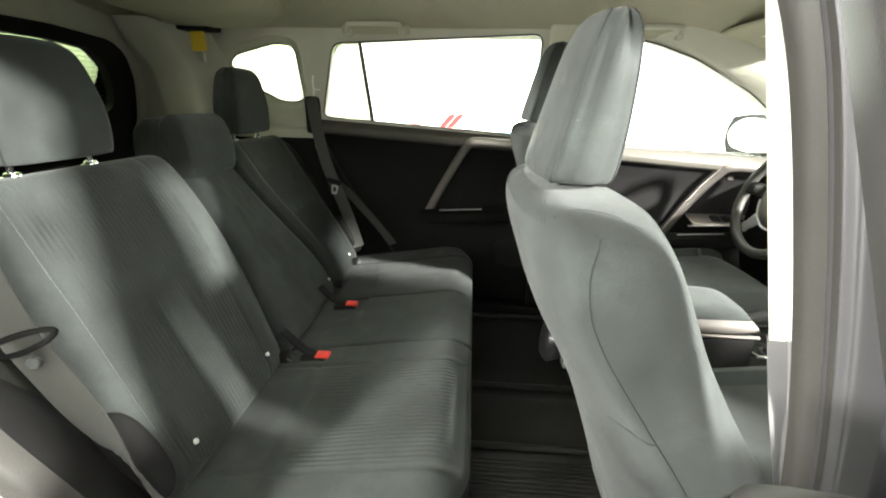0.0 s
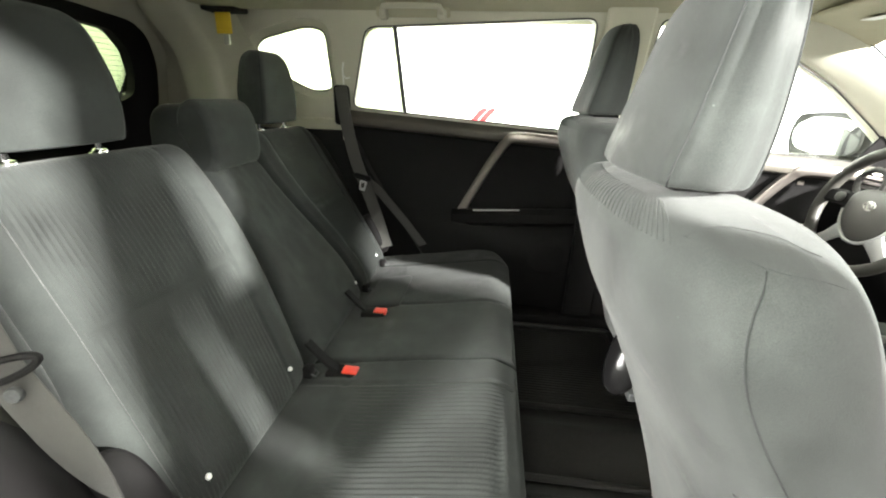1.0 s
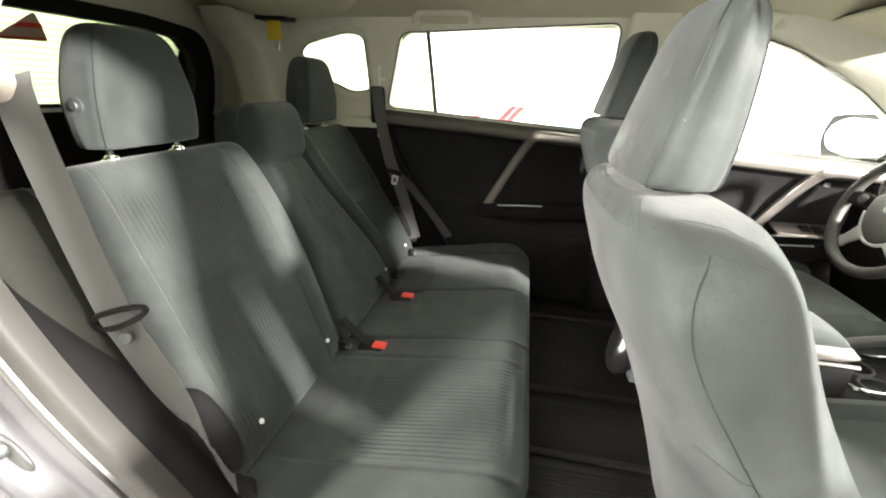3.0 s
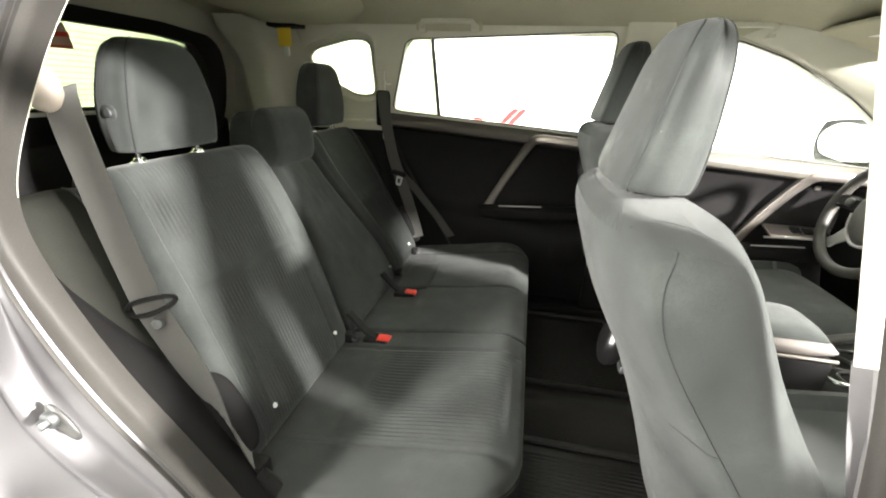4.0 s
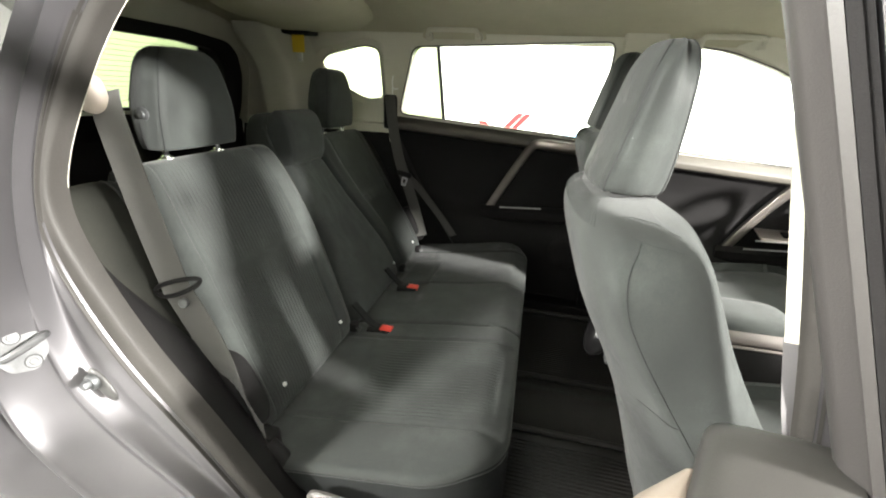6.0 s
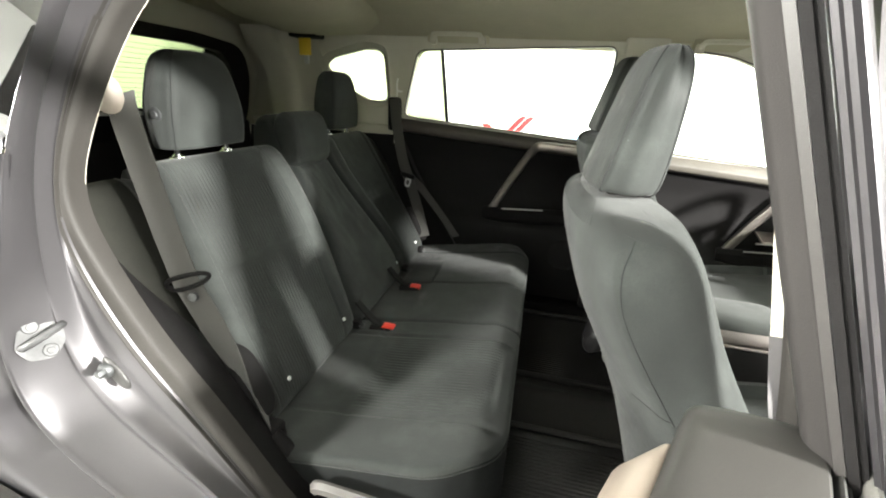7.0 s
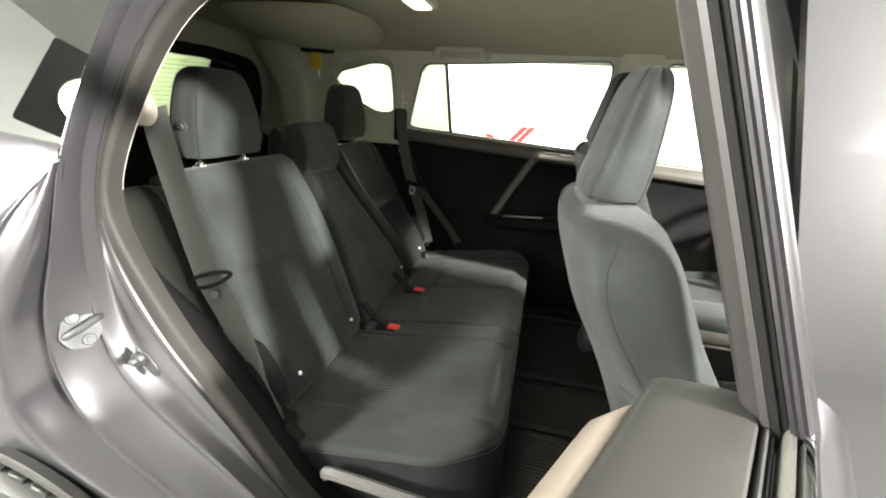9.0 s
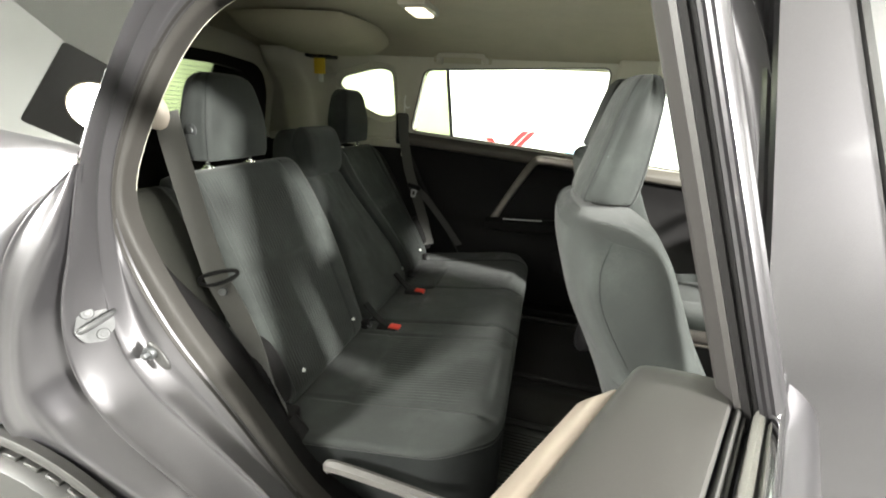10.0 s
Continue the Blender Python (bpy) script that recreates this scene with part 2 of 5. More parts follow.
                fs.append(tuple(q if side > 0 else q[::-1]))
    return vs, fs


def rbox(x0, x1, y0, y1, z0, z1, b=0.006, seg=2):
    """A box with rounded edges."""
    bm = bmesh.new()
    bmesh.ops.create_cube(bm, size=1, matrix=Matrix.LocRotScale(((x0 + x1) / 2, (y0 + y1) / 2, (z0 + z1) / 2), None, (x1 - x0, y1 - y0, z1 - z0)))
    bmesh.ops.bevel(bm, geom=bm.edges[:], offset=b, segments=seg, affect="EDGES", profile=0.5)
    bm.verts.index_update()
    out = [v.co.to_tuple() for v in bm.verts], [tuple(v.index for v in f.verts) for f in bm.faces]
    bm.free()
    return out


def moved(shape, m):
    return [tuple(m @ Vector(v)) for v in shape[0]], shape[1]


def mapped(shape, f):
    return [tuple(f(*v)) for v in shape[0]], shape[1]


def disc(centre, axis, r, depth, n=20, ease=0.15):
    """A short round button with an eased rim."""
    m = Matrix.Translation(centre) @ Vector(axis).to_track_quat("Z", "Y").to_matrix().to_4x4()
    rows = [[(q * math.cos(2 * math.pi * k / n), q * math.sin(2 * math.pi * k / n), z) for k in range(n)]
            for q, z in ((r, 0), (r, depth * (1 - ease * 2)), (r * (1 - ease), depth), (r * 0.02, depth))]
    return moved(grid(rows, False, True, caps=True), m)


def plate(outer, holes, place, t):
    """A sheet with openings: outlines in (x, z), place(x, z, depth) puts them into the world; t thick."""
    bm = bmesh.new()
    edges = []
    for loop in (outer, *holes):
        vs = [bm.verts.new((x, 0, z)) for x, z in loop]
        edges += [bm.edges.new((vs[i], vs[(i + 1) % len(vs)])) for i in range(len(vs))]
    bmesh.ops.triangle_fill(bm, use_beauty=True, use_dissolve=False, edges=edges, normal=(0, -1, 0))
    bm.verts.index_update()
    n = len(bm.verts)
    front = [(v.co.x, v.co.z) for v in bm.verts]
    fs = [tuple(v.index for v in f.verts) for f in bm.faces]
    rim = [tuple(v.index for v in e.verts) for e in bm.edges if len(e.link_faces) == 1]
    bm.free()
    vs = [place(x, z, 0.0) for x, z in front] + [place(x, z, t) for x, z in front]
    return vs, fs + [tuple(i + n for i in f[::-1]) for f in fs] + [(a, b, b + n, a + n) for a, b in rim]


def rounded(points, r=0.04, n=6):
    """An outline with its corners rounded."""
    out, m = [], len(points)
    for i in range(m):
        a, b, c = (Vector(points[(i + k) % m]) for k in (-1, 0, 1))
        q = min(r, (a - b).length * 0.45, (c - b).length * 0.45)
        p0, p1 = b + (a - b).normalized() * q, b + (c - b).normalized() * q
        for k in range(n + 1):
            t = k / n
            out.append(tuple(p0 * (1 - t) ** 2 + b * 2 * t * (1 - t) + p1 * t * t))
    return out


# ---------------------------------------------------------------- things and parts
BASES = {}


def thing(name, at, label, category, group="", kind="", m=None):
    """An Empty at its base. Its parts are given in the world; m: a pose that swings them from where they were drawn."""
    ob = new(name)
    ob.empty_display_size = 0.05
    ob.matrix_world = m @ Matrix.Translation(at) if m else Matrix.Translation(at)
    BASES[ob.name] = at
    return tagged(ob, label, category, group, kind)


def mesh_of(name, shape, mat, sharp=38):
    bm = bmesh.new()
    vs = [bm.verts.new(v) for v in shape[0]]
    for f in shape[1]:
        if len(set(f)) > 2:
            try:
                bm.faces.new([vs[i] for i in f])
            except ValueError:
                pass
    bmesh.ops.recalc_face_normals(bm, faces=bm.faces[:])
    me = bpy.data.meshes.new(name)
    bm.to_mesh(me)
    bm.free()
    me.materials.append(mat)
    me.polygons.foreach_set("use_smooth", [True] * len(me.polygons))
    me.set_sharp_from_angle(angle=radians(sharp))
    return me


def part(name, shape, mat, parent, label="", sharp=38):
    ob = new(name, mesh_of(name, shape, mat, sharp))
    ob.parent = parent
    if parent.type == "EMPTY":
        ob.matrix_parent_inverse = Matrix.Translation(Vector(BASES[parent.name])).inverted()
    if label:
        ob["label"] = label
    return ob


def single(name, shape, mat, label, category, group="", kind="", sharp=38):
    """A thing of one mesh, its origin at its base."""
    v = np.array(shape[0])
    at = Vector((*((v[:, :2].min(0) + v[:, :2].max(0)) / 2), v[:, 2].min()))
    ob = new(name, mesh_of(name, ([tuple(Vector(p) - at) for p in shape[0]], shape[1]), mat, sharp))
    ob.location = at
    return tagged(ob, label, category, group, kind)


def mirror_y(shape):
    return [(x, 2 * C - y, z) for x, y, z in shape[0]], [f[::-1] for f in shape[1]]


# ================================================================ the studio round the car
single("ground", rbox(-9, 9, -8, 10, -0.05, 0.0, 0.01), CONCRETE, "smooth light grey concrete floor of the photo bay", "floor", kind="structure")
single("wall_near", rbox(-9, 9, -4.1, -4, 0, 3.4, 0.01), WALL_WHITE, "plain white painted wall of the photo bay", "wall", kind="structure")
single("wall_side", rbox(-9, 9, 10, 10.1, 0, 3.4, 0.01), WALL, "plain white painted wall of the photo bay", "wall", kind="structure")
single("wall_front", rbox(9, 9.1, -8, 10, 0, 3.4, 0.01), WALL, "plain white painted wall of the photo bay", "wall", kind="structure")
wall_far = thing("backdrop", (0, 2.95, 0), "plain white wall beyond the windows, glowing in place of light on it", "backdrop", kind="structure")
part("panel", rbox(-2.4, 9, 2.95, 3.05, 0, 3.4, 0.01), GLOW_WALL, wall_far)
def stripe(points):
    """A slanting painted bar on the far wall."""
    return plate(points, [], lambda x, z, d: (x, 2.944 + d, z), 0.006)


for x in (-0.283, -0.228):
    part("red_stripe", stripe([(x, 1.06), (x + 0.042, 1.06), (x + 0.168, 1.198), (x + 0.135, 1.204), (x + 0.110, 1.190)]), RED_GLOW, wall_far, "red painted stripe, glowing like the wall")
part("red_stripe", stripe([(-0.435, 1.137), (-0.375, 1.137), (-0.30, 1.06), (-0.36, 1.06)]), RED_GLOW, wall_far, "red painted stripe, glowing like the wall")
part("blue_patch", rbox(0.16, 0.30, 2.943, 2.952, 1.07, 1.095, 0.004), BLUE_GLOW, wall_far, "pale blue painted patch, glowing like the wall")
single("wall_behind", rbox(-4.75, -4.65, -8, 10, 0, 3.4, 0.01), WALL_WHITE, "plain white painted wall of the photo bay", "wall", kind="structure")
# Glows as well, so that it reads bright through the rear window.
single("wall_rear", rbox(-4.6, -4.5, 2.2, 8.5, 0, 3.4, 0.01), GLOW_WALL_PALE, "pale greenish white wall behind the car, glowing in place of light on it", "wall", kind="structure")
single("ceiling", rbox(-9, 9, -8, 10, 3.4, 3.5, 0.01), WALL, "plain grey-white ceiling of the photo bay", "ceiling", kind="structure")

# ================================================================ the car's shell
BELT = lambda x: 1.172 - 0.07 * x  # height of the window line


def left_y(z):
    """The side's inner face over the window line leans inward."""
    return 1.752 - 0.27 * (z - 1.15)


def left_wall(x, z, depth):
    return (x, left_y(z) + depth, z)


REAR_WIN = rounded([(-0.615, BELT(-0.61)), (0.235, BELT(0.235)), (0.235, 1.512), (-0.535, 1.478)], 0.035)
QUARTER = rounded([(-0.690, 1.275), (-0.690, 1.470), (-0.76, 1.480), (-0.93, 1.440), (-0.965, 1.405), (-0.86, 1.310), (-0.77, 1.268)], 0.03)
FRONT_WIN = rounded([(0.41, BELT(0.41)), (1.375, BELT(1.375)), (1.208, 1.20), (1.02, 1.327), (0.786, 1.439), (0.62, 1.490), (0.43, 1.513)], 0.03)
UPPER = [(-1.34, 1.12), (-0.70, 1.12), (-0.63, BELT(-0.63) - 0.012), (0.32, BELT(0.32) - 0.012), (1.47, BELT(1.47) - 0.016), (1.24, 1.24), (1.05, 1.37), (0.82, 1.49), (0.70, 1.56), (-0.2, 1.60), (-0.9, 1.57), (-1.30, 1.50)]
side = thing("wall_left", (0, 1.75, 1.0), "light grey plastic pillars and window surrounds", "wall", kind="structure")
QC = (sum(q[0] for q in QUARTER) / len(QUARTER), sum(q[1] for q in QUARTER) / len(QUARTER))


def widened(outline, by):
    """An outline pushed away from its middle."""
    out = []
    for x, z in outline:
        d = Vector((x - QC[0], z - QC[1]))
        d = d * (1 + by / d.length)
        out.append((QC[0] + d.x, QC[1] + d.y))
    return out


part("window_surround", plate(UPPER, [REAR_WIN, widened(QUARTER, 0.030), FRONT_WIN], left_wall, 0.05), TRIM_LIGHT, side)
part("window_reveal", grid([[(x, left_y(z) + d, z) for x, z in widened(QUARTER, w)] for w, d in ((0.034, -0.001), (0.029, -0.003), (0.024, 0.002), (0.010, 0.018), (0.0, 0.026))], False, True), TRIM_LIGHT, side, "sloping reveal of the quarter window", sharp=60)

single("floor", rbox(-1.7, 1.7, 0.30, 2 * C - 0.30, 0.30, 0.352, 0.004), CARPET, "black carpet of the car's floor", "floor", kind="structure")


def roof(x, y):
    e = min(1.0, abs(y - C) / 0.66)
    z = 1.60 - 0.10 * e ** 3.2
    if x < -0.9:
        z -= 0.10 * ((-0.9 - x) / 0.5) ** 2
    if x > 0.5:
        z -= 0.14 * ((x - 0.5) / 0.6) ** 2
    return z


rows = [[(x, y, roof(x, y)) for y in np.linspace(C - 0.66, C + 0.66, 40)] for x in np.linspace(-1.25, 1.02, 50)]
top = [[(x, y, z + 0.04) for x, y, z in r] for r in rows]
liner = join(grid(rows), grid(top))
single("ceiling_headliner", liner, HEADLINER, "beige-grey fabric headliner with soft curved edges", "headliner", kind="structure")

# rear bulkhead, tailgate
TG = lambda y, z: -1.30 - 0.36 * (1.28 - z)
def both(half):
    """An outline from its right half (half width, z), from the bottom up."""
    return [(C + w, z) for w, z in half] + [(C - w, z) for w, z in reversed(half)]


GATE_BODY = both([(0.68, 0.75), (0.66, 1.30), (0.62, 1.50), (0.34, 1.60)])
GATE_OUT = rounded(both([(0.567, 0.75), (0.567, 1.215), (0.536, 1.338), (0.482, 1.420), (0.415, 1.458), (0.20, 1.475)]), 0.035)
GATE_HOLE = both([(0.52, 0.80), (0.52, 1.25), (0.43, 1.42), (0.2, 1.44)])
GATE_WIN = rounded(both([(0.405, 1.216), (0.450, 1.240), (0.446, 1.300), (0.408, 1.374), (0.340, 1.424), (0.20, 1.436)]), 0.018)
gate = thing("tailgate", (-1.5, C, 0.75), "black-framed tailgate with a wide rear window", "car tailgate")
part("opening", plate(GATE_BODY, [GATE_HOLE], lambda y, z, d: (TG(y, z) - 0.022 - d, y, z), 0.02), TRIM_LIGHT, gate, "pale grey body edge round the gate")
part("frame", plate(GATE_OUT, [GATE_WIN], lambda y, z, d: (TG(y, z) - d, y, z), 0.034), PLASTIC, gate)
pane = part("pane", plate(GATE_WIN, [], lambda y, z, d: (TG(y, z) - 0.03 - d, y, z), 0.004), GLASS_REAR, gate)

for k in range(13):
    z = 1.236 + k * 0.0150
    hw = float(np.interp(z, [1.22, 1.30, 1.374, 1.424, 1.436], [0.44, 0.436, 0.398, 0.33, 0.2]))
    part("heating_line", tube([(TG(C, z) - 0.029, C - hw, z), (TG(C, z) - 0.029, C + hw, z)], 0.0008, 5), SEAL, pane)
tri = [(0.872, 1.366), (1.000, 1.372), (0.966, 1.436)]
sticker = part("sticker", plate(rounded(tri, 0.010), [], lambda y, z, d: (TG(y, z) - 0.027 - d, y, z), 0.001), PINK, pane, "pale red triangular window sticker")
part("sticker_band", plate([(0.915, 1.396), (0.987, 1.400), (0.981, 1.411), (0.935, 1.409)], [], lambda y, z, d: (TG(y, z) - 0.0255 - d, y, z), 0.0008), RED, sticker, "red band")
part("sticker_band", plate([(0.880, 1.369), (0.996, 1.374), (0.995, 1.379), (0.890, 1.374)], [], lambda y, z, d: (TG(y, z) - 0.0255 - d, y, z), 0.0008), RED, sticker, "red band")
part("lower_trim", rbox(-1.42, -1.36, C - 0.62, C + 0.62, 0.62, 1.16, 0.02), PLASTIC, gate)
part("pull_strip", rbox(-1.335, -1.325, C - 0.45, C + 0.2, 1.195, 1.207, 0.003), WHITE, gate, "pale strip under the window")


def inner_quarter(flip):
    """Trim beside the load space: window ledge, wheel housing and the rear pillar."""
    wall = thing("wall_right_rear" if flip else "wall_left_rear", (-1.0, C + (-0.66 if flip else 0.66), 0.4), "grey and black plastic load space trim", "wall", kind="structure")
    f = mirror_y if flip else (lambda q: q)
    rows = []
    for z, y, x1 in ((0.40, 1.60, -0.42), (0.70, 1.60, -0.52), (0.80, 1.64, -0.58), (1.00, 1.71, -0.64), (1.10, 1.735, -0.66), (1.135, 1.742, -0.665)):
        rows.append([(x, y - 0.10 * max(0.0, (-1.0 - x) / 0.5), z) for x in np.linspace(x1 - (0.12 if flip else 0.0), -1.36, 16)])
    back_rows = [[(x, y + 0.05, z) for x, y, z in r] for r in rows]
    part("lower_trim", f(join(grid(rows), grid(back_rows))), PLASTIC, wall)
    ledge = [[(x, y - 0.10 * max(0.0, (-1.0 - x) / 0.5), z) for x in np.linspace(-0.85 if flip else -0.62, -1.34, 16)] for y, z in ((1.75, 1.09), (1.738, 1.14), (1.733, 1.165), (1.745, 1.172))]
    part("ledge", f(grid(ledge)), TRIM_LIGHT, wall)
    section_xy = spline([(-0.955, 1.765, 0), (-1.02, 1.735, 0), (-1.058, 1.690, 0), (-1.072, 1.655, 0), (-1.095, 1.640, 0), (-1.14, 1.634, 0), (-1.185, 1.634, 0), (-1.205, 1.645, 0), (-1.222, 1.675, 0), (-1.26, 1.705, 0), (-1.37, 1.72, 0)], 4)
    rows = [[(p.x, p.y - 0.20 * (z - 1.10) - 0.10 * smooth(1.36, 1.52, z), z) for p in section_xy] for z in np.linspace(1.10, 1.53, 14)]
    part("rear_pillar", f(grid(rows)), TRIM_LIGHT, wall, sharp=60)
    return wall


single("wall_left_outer", rbox(-1.6, 2.1, 1.845, 1.87, 0.30, 1.10, 0.005), PLASTIC, "black inner shell behind the door panels", "wall", kind="structure")
inner_quarter(False)
inner_quarter(True)

# ================================================================ the rear bench
def back(s, y, n):
    return (-0.468 - 0.470 * s + 0.883 * n, y, 0.66 + 0.883 * s + 0.470 * n)


def seat_top(x, y, n):
    return (x, y, 0.70 + 0.15 * x + n)


bench = thing("rear_bench_seat", (-0.3, C, 0.36), "charcoal cloth split rear bench seat with ribbed inserts", "car seat")


def curve(*pairs):
    """A smooth line y(s) through a few pairs."""
    fit = np.polyfit([p[0] for p in pairs], [p[1] for p in pairs], min(3, len(pairs) - 1))
    return lambda v: float(np.polyval(fit, v))


def bell(v, width):
    """1 in the middle of a groove, 0 at its edges."""
    v = abs(v) / width
    return (1 - v * v) ** 2 if v < 1 else 0.0


def back_pad(left, right, s0, s1, t, nx=24, insert=None, bow=0.012, seed=0.0):
    """left and right: its edges y(s); insert: the ribbed middle, in parts of the width from the middle."""
    h, sc = s1 - s0, (s0 + s1) / 2

    def relief(x, y):
        q = -bow * bell(x, 0.46) + 0.0022 * noise.noise((x * 4 + seed, y * 7, 0.3)) + 0.0012 * noise.noise((x * 11, y * 16 + seed, 1.7))
        if insert:
            a, b = insert
            inside = min(x - a, b - x)
            q += 0.007 * bell(min(abs(x - a), abs(x - b)) - 0.07, 0.09) * (inside < 0)
            q -= 0.0055 * bell(inside, 0.011)
            if inside > 0.012:
                brk = y - 0.030 + 0.02 * x
                q += 0.0008 * math.cos(2 * math.pi * x * 0.43 / 0.0098) * smooth(0.012, 0.022, abs(brk))
                q -= 0.0045 * bell(brk, 0.013)
        return q

    def place(x, y, z):
        a, b = left(sc + y), right(sc + y)
        return back(sc + y, (a + b) / 2 + x * (b - a), z - t)

    return part("backrest", pillow(1.0, h, t, place, nx=nx, ny=64, c=0.03, k=18, r=2.2, tb=0.05, relief=relief), CLOTH, bench)


SPLIT_1 = curve((-0.03, 0.902), (0.075, 0.930), (0.29, 0.978), (0.52, 0.978))
SPLIT_2 = curve((-0.03, 1.322), (0.30, 1.252), (0.40, 1.212), (0.53, 1.196))
back_pad(curve((-0.03, 0.470), (0.58, 0.535)), SPLIT_1, -0.03, 0.580, 0.070, 230, (-0.415, 0.30))
back_pad(lambda v: SPLIT_1(v) + 0.007, lambda v: SPLIT_2(v) - 0.005, -0.03, 0.510, 0.055, 40, bow=0.004, seed=5.0)
back_pad(SPLIT_2, curve((-0.03, 1.625), (0.30, 1.615), (0.58, 1.585)), -0.03, 0.580, 0.070, 180, (-0.27, 0.36), seed=9.0)
# fixed side bolsters
for flip in (False, True):
    shape = pillow(0.155, 0.36, 0.055, lambda x, y, z: back(0.385 + y, 0.452 + x + 0.10 * y, z - 0.075 - 0.10 * max(0.0, 0.03 - x)), nx=14, ny=18, c=0.25, k=5, r=2.2, tb=0.05)
    n, split = 18 + 13, 16
    outer = [f for k, f in enumerate(shape[1]) if k // (n - 1) % 26 < split]
    inner = [f for k, f in enumerate(shape[1]) if k // (n - 1) % 26 >= split]
    ridge = tube(shape[0][split * n + 3:split * n + n - 3], 0.0024, 8, (0, 1, 0))
    bolster = part("side_bolster", mirror_y((shape[0], inner)) if flip else (shape[0], inner), CLOTH, bench, sharp=75)
    part("bolster_side", mirror_y((shape[0], outer)) if flip else (shape[0], outer), BOLSTER_SHADE, bolster, "dark brown-grey side of the bolster, shade in its colour", sharp=75)
    part("piping", mirror_y(ridge) if flip else ridge, PIPING, bolster, "raised piped ridge of the bolster")
    cover = pillow(0.065, 0.17, 0.024, lambda x, y, z: back(0.095 + y, 0.468 + x + 0.03 * y, z + 0.002), nx=12, ny=14, c=0.9, k=4, r=2.2, tb=0.04)
    part("hinge_cover", mirror_y(cover) if flip else cover, PLASTIC, bench, "black plastic hinge cover")


def cushion_pad(y0, y1, x0, x1, insert, seams, near_round, far_round, seed):
    """A cushion with rolled edges and skirts; insert: its ribbed stretch in y; *_round: the radius of its two front corners."""
    def edge(x, y):
        d = min(x1 - x, (y - y0), (y1 - y) * 1.6)
        for yc, r, sg in ((y0 + near_round, near_round, -1), (y1 - far_round, far_round, 1)):
            if x > x1 - r and (y - yc) * sg > 0:
                d = min(d, r - math.hypot(x - x1 + r, y - yc))
        return max(0.0, d)

    def low(x, y_edge, r, sg):
        e = x - (x1 - r)
        return y_edge if e <= 0 else y_edge - sg * (r - math.sqrt(max(0.0, r * r - e * e)))

    def top(x, y):
        d, R = edge(x, y), 0.014
        q = 0.0
        if d < R:
            q -= R * (1 - math.sqrt(max(0.0, 1 - (1 - d / R) ** 2)))
        q += 0.006 * math.sin(math.pi * min(1.0, max(0.0, (y - y0) / (y1 - y0)))) ** 0.5 - 0.003
        q += 0.0030 * noise.noise((x * 6, y * 6, seed)) + 0.0016 * noise.noise((x * 17, y * 15, seed + 3))
        q -= 0.030 * smooth(-0.08, 0.02, x) ** 2
        a, b = insert
        if a < y < b and b - a > 0.05:
            f = smooth(-0.335, -0.315, x) * smooth(-0.012, -0.030, x)
            q += f * 0.0012 * math.cos(2 * math.pi * y / 0.0112) * smooth(0.004, 0.010, min(y - a, b - y))
            q -= 0.007 * f * bell(y - (a + b) / 2, (b - a) / 2)
        for v in seams:
            q -= 0.0045 * bell(y - v + 0.03 * max(0, x + 0.05), 0.012) * smooth(-0.50, -0.40, x) * smooth(0.004, 0.03, d)
        q -= 0.004 * bell(x + 0.325 + 0.10 * (y - y0), 0.012) * smooth(0.05, 0.12, y - y0)
        return seat_top(x, y, q - 0.003)

    xs = list(np.linspace(x0, x1 - 0.14, 34)) + [x1 - 0.14 * (1 - q) ** 1.6 for q in np.linspace(0.06, 1, 24)]
    us = [0.06 * q ** 2 for q in np.linspace(0, 1, 10)] + list(np.linspace(0.06, 0.94, round((y1 - y0) * 380)))[1:-1] + [1 - 0.06 * q ** 2 for q in np.linspace(1, 0, 10)]
    rows = []
    for x in xs:
        a, b = low(x, y0, near_round, -1), low(x, y1, far_round, 1)
        row = [top(x, a + (b - a) * u) for u in us]
        rows.append(row)
    top_pad = part("seat_cushion", grid(rows), CLOTH, bench, sharp=75)
    m = len(rows[0])
    rim = [r[0] for r in rows] + rows[-1][1:-1] + [r[-1] for r in reversed(rows)]
    out = [Vector((0, -1, 0))] * len(rows) + [Vector((1, 0, 0))] * (m - 2) + [Vector((0, 1, 0))] * len(rows)
    drop = [[Vector(p) + n * w - Vector((0, 0, d * (1 + 0.03 * noise.noise((p[0] * 9, p[1] * 9, seed))))) for p, n in zip(rim, out)]
            for w, d in ((0.0, -0.001), (0.001, 0.012), (-0.001, 0.05), (-0.008, 0.12), (-0.016, 0.22))]
    part("skirt", grid(drop), SKIRT_DARK, top_pad, "black cloth skirt of the cushion, darkened further for shade", sharp=75)
    return top_pad


cushion_pad(0.414, 0.956, -0.53, 0.018, (0.545, 0.862), (0.542, 0.865), 0.165, 0.012, 2.0)
cushion_pad(0.958, 1.715, -0.53, 0.018, (0.0, 0.0), (1.245, 1.575), 0.012, 0.15, 7.0)


def section(xr, xf, hw, r=0.02, n=5, bow=0.0, m=5):
    """A rounded rectangle in plan: xr to xf, hw to either side; bow: how far its sides swell."""
    out = []
    arcs = ((xf - r, hw - r, 0), (xr + r, hw - r, 90), (xr + r, -hw + r, 180), (xf - r, -hw + r, 270))
    for i, (cx, cy, a0) in enumerate(arcs):
        for k in range(n + 1):
            a = radians(a0 + 90 * k / n)
            out.append((cx + r * math.cos(a), cy + r * math.sin(a)))
        ex, ey = math.cos(radians(a0 + 90)), math.sin(radians(a0 + 90))
        nx, ny, _ = arcs[(i + 1) % 4]
        for k in range(1, m + 1):
            t = k / (m + 1)
